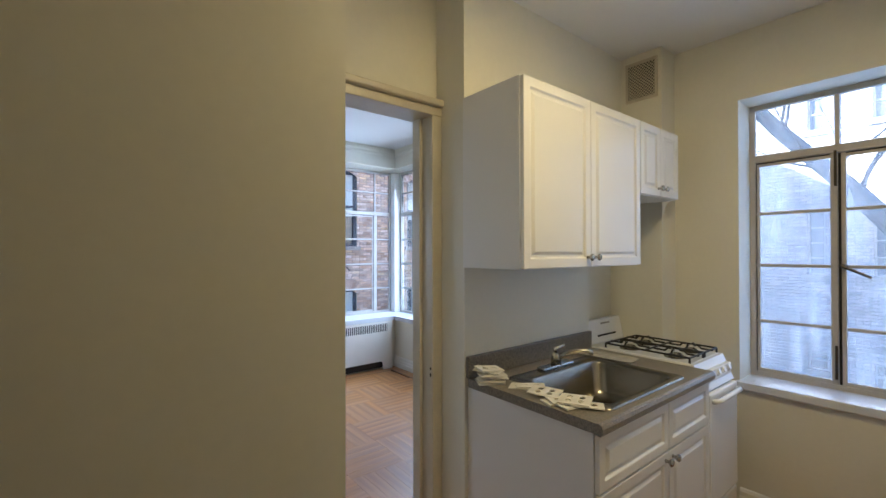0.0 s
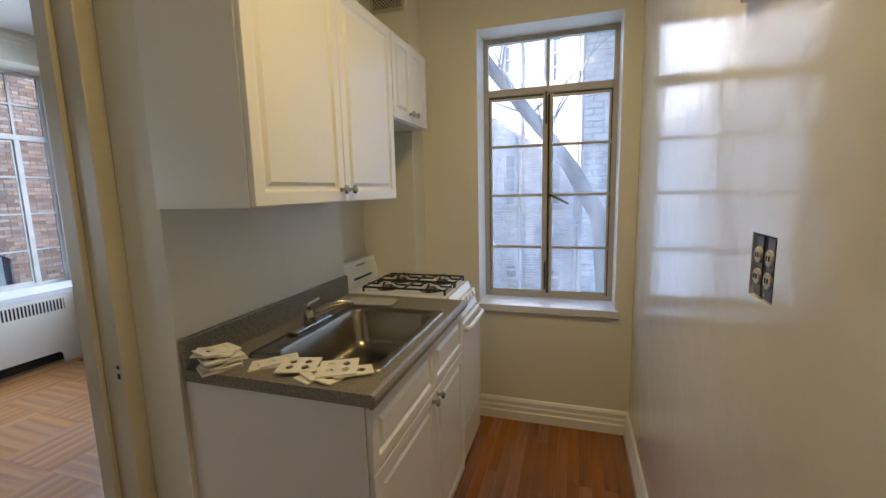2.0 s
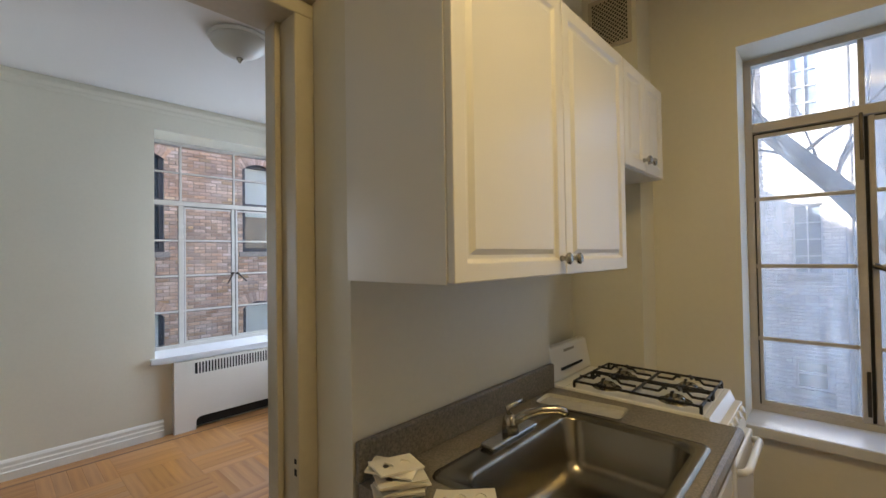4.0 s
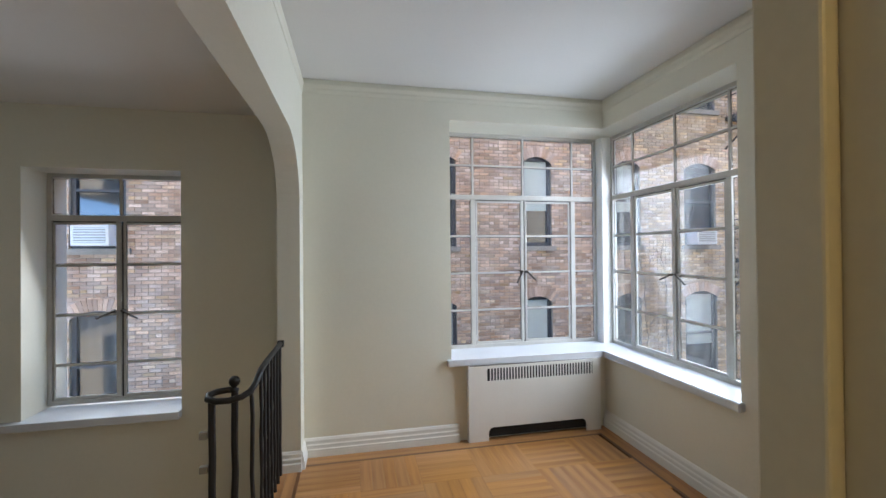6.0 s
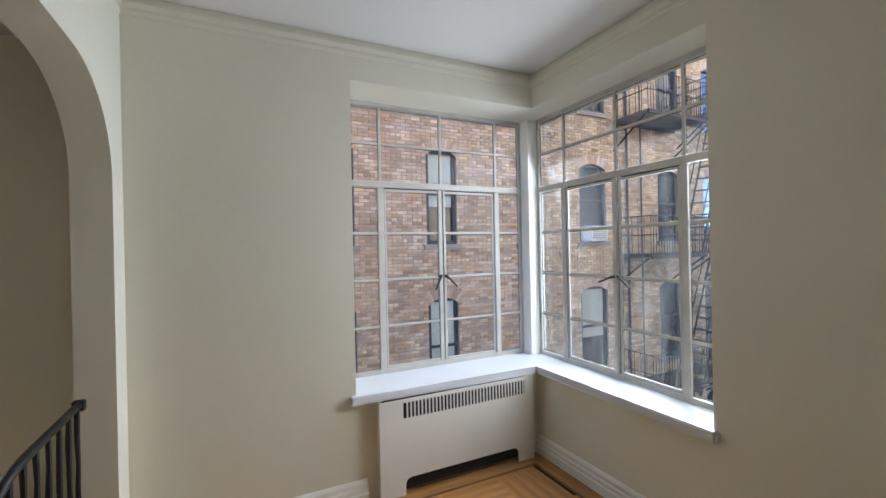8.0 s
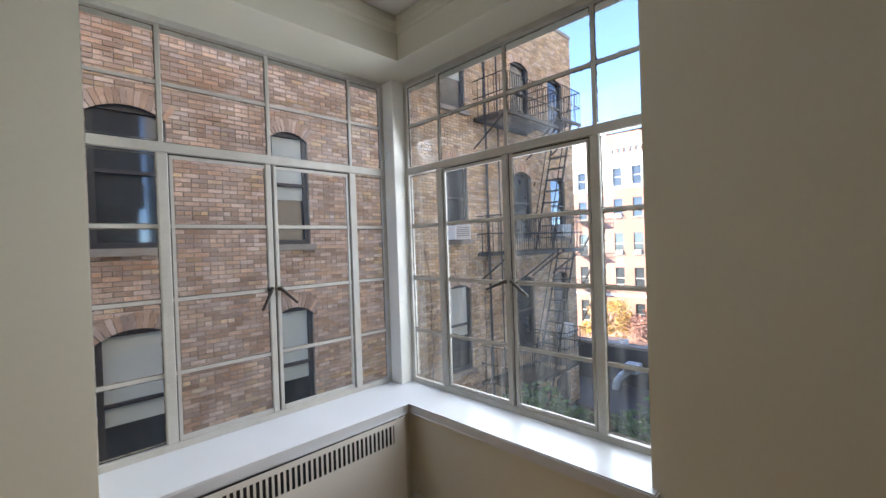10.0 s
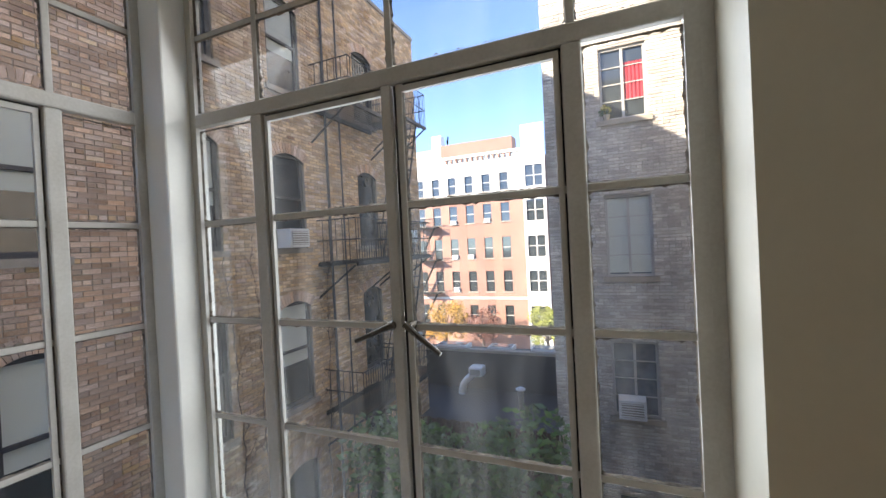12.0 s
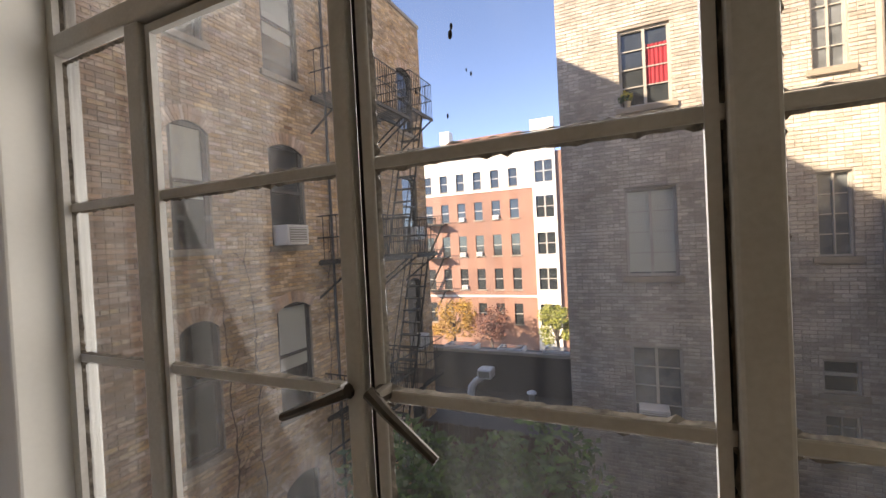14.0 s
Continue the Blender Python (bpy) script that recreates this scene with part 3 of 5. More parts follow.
def sill_L():
    outline = [(2.24, 5.705), (3.605, 5.705), (3.605, 4.42), (3.88, 4.42), (3.88, 6.09), (2.24, 6.09)]
    bm = bmesh.new()
    lo = [bm.verts.new((x, y, 0.602)) for x, y in outline]
    hi = [bm.verts.new((x, y, 0.655)) for x, y in outline]
    bm.faces.new(lo[::-1])
    bm.faces.new(hi)
    for k in range(6):
        bm.faces.new((lo[k], lo[(k + 1) % 6], hi[(k + 1) % 6], hi[k]))
    bmesh.ops.bevel(bm, geom=list(bm.edges), offset=0.006, segments=2, affect="EDGES")
    return tagged(finish("window_sill", bm, SILL), "white painted L-shaped window sill", "window sill", kind="structure")


sill_L()
tagged(finish("window_sill", box(KX - 0.03, 3.75, 1.09, 1.915, 0.70, 0.745, bevel=0.006), SILL), "white painted kitchen window sill", "window sill", kind="structure")
tagged(finish("window_sill", box(-0.90, 0.33, 5.70, 6.01, 0.37, 0.425, bevel=0.006), SILL), "white painted window sill", "window sill", kind="structure")

# ---- living room things ----
def radiator_cover():
    t = thing("radiator_cover", "white painted metal radiator cover with slotted grille under the sill", "radiator cover", pose(2.40, 5.69, 0))
    w, h, s0, s1, g0, g1 = 1.16, 0.600, 0.145, 1.085, 0.478, 0.575
    bm = bmesh.new()
    n0, n1, nh, r = 0.165, 1.02, 0.105, 0.04
    arc0 = [(n0 + r - r * math.cos(a), nh - r + r * math.sin(a)) for a in (math.pi / 2 * k / 6 for k in range(7))]
    arc1 = [(n1 - r + r * math.sin(a), nh - r + r * math.cos(a)) for a in (math.pi / 2 * k / 6 for k in range(7))]
    run = arc0 + arc1
    for y in (0.0, 0.0025):
        lo = [bm.verts.new((x, y, z)) for x, z in run]
        hi = [bm.verts.new((x, y, 0.30)) for x, z in run]
        for k in range(len(run) - 1):
            bm.faces.new((lo[k], lo[k + 1], hi[k + 1], hi[k]))
    box(0, n0, 0, 0.0025, 0, 0.30, bm)
    box(n1, w, 0, 0.0025, 0, 0.30, bm)
    box(0, w, 0, 0.0025, 0.30, g0, bm)
    box(0, s0, 0, 0.0025, g0, g1, bm)
    box(s1, w, 0, 0.0025, g0, g1, bm)
    box(0, w, 0, 0.0025, g1, h, bm)
    bmesh.ops.remove_doubles(bm, verts=bm.verts, dist=1e-5)
    part("front_panel", bm, METAL_COVER, t)
    part("side_panel", box(0, 0.003, 0.0025, 0.058, 0, h), METAL_COVER, t)
    part("side_panel", box(w - 0.003, w, 0.0025, 0.058, 0, h), METAL_COVER, t)
    n = 37
    step = (s1 - s0) / n
    base = part("grille_bar", box(0, step * 0.42, 0, 0.0025, g0, g1), METAL_COVER, t)
    base.location.x = s0
    for k in range(1, n):
        o = new("grille_bar", base.data)
        o.parent = t
        o.location.x = s0 + k * step + step * 0.29
    # The shade behind the grille is put in as a black box.
    part("hollow_shade", box(0.03, w - 0.03, 0.03, 0.055, 0.02, h - 0.01), BLACK, t, "black box painted as the shade behind the grille")
    return t


radiator_cover()


def ceiling_lamp():
    t = thing("ceiling_lamp", "flush frosted glass dome ceiling lamp, switched off", "ceiling lamp", pose(2.38, 4.24, LC))
    part("shade", lathe([(0.163, -0.026), (0.158, -0.04), (0.140, -0.066), (0.109, -0.092), (0.07, -0.112), (0.026, -0.122), (0.005, -0.124)], sides=32), FROST, t, smooth=True)
    part("base", lathe([(0.11, 0), (0.167, -0.004), (0.172, -0.018), (0.163, -0.028), (0.05, -0.029)], sides=32), TRIM, t, smooth=True)
    part("finial", lathe([(0.006, -0.12), (0.018, -0.125), (0.021, -0.133), (0.011, -0.141), (0.009, -0.149), (0.002, -0.157)], sides=16), CHROME, t, "small metal finial", smooth=True)


ceiling_lamp()


def railing():
    t = thing("stair_railing", "black wrought iron railing with a round scrolled end", "railing")
    x, top = 1.022, 0.893
    rail = [(x, 5.53, top), (x, 5.30, top - 0.002), (x, 5.05, top - 0.004), (x, 4.945, top - 0.010), (x - 0.006, 4.895, top - 0.035), (x - 0.015, 4.862, top - 0.068), (x - 0.034, 4.836, top - 0.098), (x - 0.07, 4.814, top - 0.117),
            (x - 0.125, 4.787, top - 0.123), (x - 0.185, 4.783, top - 0.122), (x - 0.232, 4.815, top - 0.117), (x - 0.243, 4.865, top - 0.113), (x - 0.215, 4.908, top - 0.111), (x - 0.165, 4.922, top - 0.109), (x - 0.135, 4.912, top - 0.108)]
    part("handrail", tube(rail, 0.0165, sides=10), IRON, t, smooth=True)
    end = part("rail_end", box(x - 0.022, x + 0.022, 5.525, 5.558, top - 0.026, top + 0.020, bevel=0.006), IRON, t)
    part("screw_hole", tube([(x + 0.006, 5.5242, top - 0.005), (x + 0.006, 5.5248, top - 0.005)], 0.006, sides=8), BLACK, end)
    for k, y in enumerate((5.515, 5.415, 5.315, 5.215, 5.115, 5.02, 4.925)):
        z1, z0 = top - (0.012 if y > 4.95 else 0.028), -0.016
        pts = [(x + 0.0015 * math.sin(q * 2.4 + k), y + 0.0012 * math.cos(q * 2.9), z0 + (z1 - z0) * q / 8) for q in range(9)]
        part("baluster", tube(pts, [0.0095 + 0.0012 * math.sin(q * 1.9 + k) for q in range(9)], sides=7), IRON, t)
    part("baluster", tube([(x - 0.028 + 0.003 * math.sin(q * 2.1), 4.843, -0.36 + (top - 0.098 + 0.36) * q / 8) for q in range(9)], 0.011, sides=7), IRON, t)
    post = part("newel_post", tube([(x - 0.13 + 0.003 * math.sin(q * 2.7), 4.909, -0.36 + (top - 0.105 + 0.36) * q / 8) for q in range(9)], 0.018, sides=8), IRON, t)
    z = top - 0.112
    part("finial", lathe([(0.022, z), (0.023, z + 0.010), (0.011, z + 0.016), (0.012, z + 0.022), (0.023, z + 0.032), (0.029, z + 0.048), (0.026, z + 0.064), (0.015, z + 0.076), (0.004, z + 0.080)], Matrix.Translation((x - 0.13, 4.909, 0)), sides=16), IRON, post, smooth=True)
    end = part("baluster", tube([(x - 0.208 + 0.002 * math.sin(q * 2.3), 4.80, -0.36 + (top - 0.13 + 0.36) * q / 8) for q in range(9)], 0.018, sides=8), IRON, t)
    for z in (0.60, 0.43):
        part("bracket", box(x - 0.265, x - 0.226, 4.785, 4.815, z - 0.018, z + 0.018, bevel=0.004), PANEL_GREY, end, "grey metal bracket")


railing()


# ---- kitchen things ----
def door_front(name, x0, x1, y, z0, z1, parent, rail=0.058, label=""):
    """A moulded cabinet front that faces -y, with a routed raised panel."""
    bm = box(x0, x1, y, y + 0.019, z0, z1)
    bm.normal_update()
    f = min(bm.faces, key=lambda q: q.calc_center_median().y)
    edges = list(f.edges)
    bmesh.ops.inset_region(bm, faces=[f], thickness=rail, depth=0)
    bmesh.ops.inset_region(bm, faces=[f], thickness=0.010, depth=-0.009)
    bmesh.ops.inset_region(bm, faces=[f], thickness=0.012, depth=0.0)
    bmesh.ops.inset_region(bm, faces=[f], thickness=0.018, depth=0.008)
    ob = part(name, bm, CABINET, parent, label)
    mod = ob.modifiers.new("edge", "BEVEL")
    mod.width, mod.segments, mod.limit_method, mod.angle_limit = 0.0025, 2, "ANGLE", radians(50)
    return ob


def knob(parent, x, y, z):
    m = Matrix.Translation((x, y, z)) @ pose(0, 0, 0, 90, 0, 0)
    part("knob", lathe([(0.008, 0), (0.006, 0.010), (0.007, 0.014), (0.015, 0.020), (0.016, 0.026), (0.010, 0.031), (0.003, 0.032)], m, sides=16), CHROME, parent, "round brushed nickel knob", smooth=True)


def base_cabinet():
    t = thing("base_cabinet", "white thermofoil kitchen sink base cabinet with moulded doors", "cabinet")
    x0, x1, y = 1.975, 2.935, 1.872
    part("side_panel", box(x0, x0 + 0.016, y, 2.498, 0.0, 0.872), CABINET, t)
    part("side_panel", box(x1 - 0.016, x1, y, 2.498, 0.0, 0.872), CABINET, t)
    part("face_frame", box(x0 + 0.016, x1 - 0.016, y, y + 0.018, 0.10, 0.872), CABINET, t)
    part("bottom", box(x0 + 0.016, x1 - 0.016, y + 0.018, 2.49, 0.10, 0.118), CABINET, t)
    part("toe_kick", box(x0 + 0.016, x1 - 0.016, y + 0.004, y + 0.022, 0.0, 0.0995), CABINET, t)
    mid = (x0 + x1) / 2 + 0.045
    for a, b in ((x0 + 0.004, mid - 0.002), (mid + 0.002, x1 - 0.004)):
        door_front("drawer_front", a, b, y - 0.020, 0.672, 0.866, t, 0.05)
    for a, b, kx in ((x0 + 0.004, mid - 0.002, mid - 0.032), (mid + 0.002, x1 - 0.004, mid + 0.032)):
        d = door_front("door", a, b, y - 0.020, 0.03, 0.664, t)
        knob(d, kx, y - 0.020, 0.635)


base_cabinet()


def wall_cabinet(x0, x1, z0, z1, label, knobs):
    t = thing("wall_cabinet", label, "cabinet", group="kitchen wall cabinets")
    y = 2.168
    part("body", box(x0, x1, y, 2.498, z0, z1), CABINET, t)
    mid = (x0 + x1) / 2
    for a, b, kx in ((x0 + 0.003, mid - 0.0015, mid - 0.03), (mid + 0.0015, x1 - 0.003, mid + 0.03)):
        d = door_front("door", a, b, y - 0.020, z0 + 0.003, z1 - 0.003, t, 0.055)
        knob(d, kx, y - 0.020, z0 + 0.045)


wall_cabinet(1.948, 2.878, 1.412, 2.172, "white thermofoil wall cabinet with two raised panel doors", 2)
wall_cabinet(2.880, 3.343, 1.785, 2.172, "short white thermofoil wall cabinet over the stove", 2)


def rounded(cx, cy, hx, hy, r, z, bm, n=5):
    pts = []
    for sx, sy, a0 in ((1, 1, 0), (-1, 1, 90), (-1, -1, 180), (1, -1, 270)):
        for k in range(n + 1):
            a = radians(a0 + 90 * k / n)
            pts.append((cx + sx * (hx - r) + r * math.cos(a), cy + sy * (hy - r) + r * math.sin(a), z))
    return [bm.verts.new(p) for p in pts]


def bridge(bm, loops):
    for a, b in zip(loops, loops[1:]):
        n = len(a)
        for k in range(n):
            bm.faces.new((a[k], a[(k + 1) % n], b[(k + 1) % n], b[k]))


TOP = 0.915
SX, SY = 2.412, 2.125


def countertop():
    t = thing("countertop", "brown speckled laminate kitchen countertop with backsplash", "countertop")
    bm = bmesh.new()
    for a, b, lo, hi in cells(1.962, 2.945, 1.850, 2.482, [(SX - 0.29, SX + 0.29, SY - 0.22, SY + 0.22)]):
        box(a, b, lo, hi, 0.878, TOP, bm)
    bmesh.ops.remove_doubles(bm, verts=bm.verts, dist=1e-5)
    part("top", bm, LAMINATE, t)
    prof = [(0, 0.878 - 0.004), (0.012, 0.874), (0.02, 0.885), (0.021, 0.900), (0.015, 0.912), (0.004, 0.917), (0, TOP)]
    e = part("front_edge", sweep_profile(prof, 2.945 - 1.962), LAMINATE, t, smooth=False)
    e.location = (1.962, 1.850, 0)
    part("backsplash", box(1.962, 2.948, 2.476, 2.499, TOP - 0.002, 1.012, bevel=0.006), LAMINATE, t)


countertop()


def sink():
    t = thing("kitchen_sink", "stainless steel single bowl drop-in sink", "sink")
    bm = bmesh.new()
    cy = SY - 0.02
    loops = [rounded(SX, SY, 0.32, 0.25, 0.03, TOP + 0.001, bm), rounded(SX, SY, 0.317, 0.247, 0.03, TOP + 0.007, bm), rounded(SX, SY, 0.305, 0.235, 0.03, TOP + 0.007, bm),
             rounded(SX, cy, 0.284, 0.195, 0.055, TOP + 0.005, bm), rounded(SX, cy, 0.277, 0.188, 0.055, TOP - 0.006, bm), rounded(SX, cy, 0.267, 0.178, 0.06, TOP - 0.13, bm),
             rounded(SX, cy, 0.247, 0.158, 0.06, TOP - 0.165, bm), rounded(SX, cy, 0.17, 0.11, 0.06, TOP - 0.175, bm), rounded(SX, cy, 0.045, 0.045, 0.044, TOP - 0.182, bm)]
    bridge(bm, loops)
    bm.faces.new(loops[-1])
    part("bowl", bm, STAINLESS, t, smooth=True)
    part("drain", lathe([(0.043, 0), (0.040, 0.004), (0.028, 0.002), (0.012, -0.004), (0.004, -0.003)], Matrix.Translation((SX, cy, TOP - 0.181)), sides=20), CHROME, t, "round metal drain")


sink()


def faucet():
    t = thing("kitchen_faucet", "chrome single lever kitchen faucet", "faucet", pose(SX, SY + 0.215, TOP + 0.008))
    part("base_plate", box(-0.12, 0.12, -0.024, 0.024, 0, 0.014, bevel=0.006), CHROME, t)
    part("body", lathe([(0.026, 0.012), (0.024, 0.04), (0.021, 0.056), (0.012, 0.066), (0.003, 0.069)], sides=18), CHROME, t, smooth=True)
    part("spout", tube([(0, -0.01, 0.045), (0.03, -0.04, 0.068), (0.06, -0.075, 0.08), (0.09, -0.11, 0.083), (0.102, -0.124, 0.077), (0.104, -0.128, 0.064)], [0.014, 0.013, 0.012, 0.012, 0.012, 0.011], sides=12), CHROME, t, smooth=True)
    part("lever", tube([(0, 0, 0.064), (-0.004, 0.008, 0.085), (0.05, -0.012, 0.10)], [0.010, 0.009, 0.006], sides=10), CHROME, t, smooth=True)


faucet()


def stove():
    t = thing("gas_stove", "white enamel apartment gas stove with black grates", "stove")
    x0, x1, yf, yb = 2.952, 3.342, 1.885, 2.44
    part("body", box(x0, x1, yf, yb, 0.03, 0.885, bevel=0.004), ENAMEL, t)
    bm = box(x0 - 0.002, x1 + 0.002, yf + 0.055, yb, 0.887, 0.925, bevel=0.008)
    part("cooktop", bm, ENAMEL, t)
    bm = bmesh.new()
    prof = [(yf - 0.012, 0.80), (yf + 0.055, 0.80), (yf + 0.055, 0.922), (yf + 0.040, 0.922)]
    ends = [[bm.verts.new((x, y, z)) for y, z in prof] for x in (x0, x1)]
    bm.faces.new(ends[0])
    bm.faces.new(ends[1][::-1])
    for k in range(4):
        bm.faces.new((ends[0][k], ends[0][(k + 1) % 4], ends[1][(k + 1) % 4], ends[1][k]))
    cp = part("control_panel", bm, ENAMEL, t)
    slope = math.degrees(math.atan2(0.122, 0.052))
    for k in range(5):
        m = Matrix.Translation((x0 + 0.05 + k * 0.0725, yf + 0.012, 0.86)) @ pose(0, 0, 0, 66, 0, 0)
        part("knob", lathe([(0.020, 0), (0.019, 0.012), (0.015, 0.016), (0.013, 0.024), (0.004, 0.025)], m, sides=14), ENAMEL, cp, "white burner knob")
    bm = box(x0 + 0.004, x1 - 0.004, yb + 0.045, yb + 0.095, 0.92, 1.062, bevel=0.012)
    bmesh.ops.translate(bm, verts=[v for v in bm.verts if v.co.z > 1.0], vec=(0, 0.025, 0))
    bg = part("backguard", bm, ENAMEL, t)
    part("rear_deck", box(x0 + 0.002, x1 - 0.002, yb + 0.001, yb + 0.07, 0.887, 0.921, bevel=0.005), ENAMEL, t)
    part("badge", box(x0 + 0.14, x0 + 0.24, yb + 0.066, yb + 0.075, 1.030, 1.042), PANEL_GREY, bg, "small grey maker's plate")
    part("vent_slot", box(x0 + 0.08, x0 + 0.28, yb + 0.0435, yb + 0.050, 0.965, 0.974), BLACK, bg)
    d = part("oven_door", box(x0 + 0.006, x1 - 0.006, yf - 0.03, yf - 0.001, 0.25, 0.79, bevel=0.008), ENAMEL, t)
    part("handle", tube([(x0 + 0.03, yf - 0.028, 0.755), (x0 + 0.035, yf - 0.048, 0.76), (x0 + 0.06, yf - 0.057, 0.762), (x1 - 0.06, yf - 0.057, 0.762), (x1 - 0.035, yf - 0.048, 0.76), (x1 - 0.03, yf - 0.028, 0.755)], 0.012, sides=10), ENAMEL, d, "white bar handle", smooth=True)
    part("drawer", box(x0 + 0.006, x1 - 0.006, yf - 0.026, yf - 0.001, 0.045, 0.238, bevel=0.008), ENAMEL, t)
    for gx in (x0 + 0.10, x1 - 0.10):
        for gy in (yf + 0.165, yb - 0.14):
            b = part("burner", lathe([(0.06, 0.921), (0.055, 0.927), (0.035, 0.929), (0.034, 0.938), (0.028, 0.944), (0.003, 0.945)], Matrix.Translation((gx, gy, 0)), sides=20), STAINLESS, t)
        g = part("grate", bmesh.new(), IRON, t, "black cast iron grate")
        bm = bmesh.new()
        a, c, r, z = 0.085, 0.225, 0.0055, 0.950
        my = (yf + 0.165 + yb - 0.14) / 2
        tube([(gx - a, my - c, z), (gx + a, my - c, z), (gx + a, my + c, z), (gx - a, my + c, z), (gx - a, my - c, z)], r, bm, 6)
        tube([(gx - a, my, z), (gx + a, my, z)], r, bm, 6)
        for gy in (yf + 0.165, yb - 0.14):
            for ang in (0, 90, 180, 270):
                dx, dy = math.cos(radians(ang)), math.sin(radians(ang))
                reach = a if ang % 180 == 0 else c / 2
                tube([(gx + dx * reach, gy + dy * reach, z), (gx + dx * 0.055, gy + dy * 0.055, z), (gx + dx * 0.04, gy + dy * 0.04, z + 0.016), (gx + dx * 0.026, gy + dy * 0.026, z + 0.014)], r, bm, 6)
        for sx in (-a, a):
            for sy in (-c, c):
                tube([(gx + sx, my + sy, z), (gx + sx, my + sy, 0.924)], r, bm, 6)
        bm.to_mesh(g.data)
        bm.free()


stove()


def switch_plates():
    """A loose heap of wall plates on the counter."""
    holes2 = [(-0.040, -0.006, 0.012, 0.034), (-0.040, -0.006, -0.034, -0.012), (0.006, 0.040, 0.012, 0.034), (0.006, 0.040, -0.034, -0.012)]
    holes1 = [(-0.016, 0.016, 0.010, 0.036), (-0.016, 0.016, -0.036, -0.010)]
    rng = random.Random(4)

    def plate(hx, holes, m):
        bm = bmesh.new()
        for a, b, lo, hi in cells(-hx, hx, -0.058, 0.058, holes):
            box(a, b, lo, hi, 0.0, 0.0045, bm)
        for a, b, lo, hi in holes:
            c = 0.42 * (hi - lo)
            for px, sx in ((a, 1), (b, -1)):
                for py, sy in ((lo, 1), (hi, -1)):
                    tri = [(px, py), (px + sx * c, py), (px, py + sy * c)]
                    low = [bm.verts.new((x, y, 0.0)) for x, y in tri]
                    high = [bm.verts.new((x, y, 0.0044)) for x, y in tri]
                    bm.faces.new(low)
                    bm.faces.new(high)
                    bm.faces.new((low[1], low[2], high[2], high[1]))
        bmesh.ops.remove_doubles(bm, verts=bm.verts, dist=1e-5)
        ob = tagged(finish("wall_plate", bm, IVORY), "loose ivory plastic outlet cover plate on the counter", "wall plate", "heap of wall plates")
        ob.matrix_basis = m
    spots = [(2.015, 2.38, 0, 58, 0.035), (2.02, 2.385, 0.006, 66, 0.035), (2.015, 2.375, 0.012, 50, 0.035), (2.025, 2.38, 0.018, 72, 0.035), (2.025, 2.37, 0.024, 60, 0.035),
             (2.02, 2.375, 0.030, 54, 0.035), (2.015, 2.37, 0.036, 64, 0.035), (2.075, 2.245, 0.002, 30, 0.035), (2.095, 2.225, 0.007, 42, 0.035),
             (2.075, 2.135, 0.010, 22, 0.058), (2.05, 2.055, 0.0, 70, 0.035), (2.06, 2.04, 0.006, 62, 0.035), (2.085, 2.005, 0.011, 25, 0.058), (2.085, 1.955, 0.006, 35, 0.035), (2.055, 2.0, 0.001, 80, 0.035)]
    for k, (a, turn) in enumerate(((30, 6), (78, 9))):
        plate(0.035, holes1, pose(1.998 + 0.006 * k, 2.395 - 0.005 * k, TOP + 0.050 + 0.0062 * k, turn * 0.7, -turn * 0.5, a))
    for x, y, z, a, hx in spots:
        plate(hx, holes2 if hx > 0.05 else holes1, pose(x - 0.015, y, TOP + 0.0005 + z, rng.uniform(-4, 4) if z else 0, rng.uniform(-3, 3) if z else 0, a))


switch_plates()


def plastic_tray():
    """A thin milky tray lying behind the sink's rim."""
    t = thing("plastic_tray", "thin milky plastic tray lying on the counter beside the sink", "tray", pose(2.785, 2.29, TOP + 0.0008, 0, 0, 6))
    bm = bmesh.new()
    bridge(bm, [rounded(0, 0, 0.055, 0.145, 0.02, 0.0, bm), rounded(0, 0, 0.062, 0.152, 0.022, 0.012, bm), rounded(0, 0, 0.059, 0.149, 0.02, 0.012, bm), rounded(0, 0, 0.052, 0.142, 0.018, 0.002, bm)])
    part("rim", bm, THIN_PLASTIC, t)
    part("base", box(-0.052, 0.052, -0.140, 0.140, 0.0, 0.002), THIN_PLASTIC, t)


plastic_tray()


def electric_panel():
    t = thing("electric_panel", "grey metal fuse box cover on the wall", "electric panel", pose(2.06, KY, 1.80, 0, 0, 180))
    w, h = 0.34, 0.52
    bm = box(0, w, -0.012, -0.001, 0, h)
    bm.normal_update()
    f = min(bm.faces, key=lambda q: q.calc_center_median().y)
    bmesh.ops.inset_region(bm, faces=[f], thickness=0.012, depth=0.006)
    part("cover", bm, PANEL_GREY, t)
    d = part("door", box(0.07, w - 0.07, -0.028, -0.019, 0.09, h - 0.07, bevel=0.003), PANEL_GREY, t)
    part("latch", box(0.10, 0.13, -0.031, -0.028, 0.25, 0.28), BLACK, d)
    for x in (0.03, w - 0.03):
        for z in (0.04, h - 0.04):
            part("screw", lathe([(0.007, 0), (0.006, 0.003), (0.002, 0.004)], Matrix.Translation((x, -0.018, z)) @ pose(0, 0, 0, 90, 0, 0), sides=10), CHROME, t)


electric_panel()


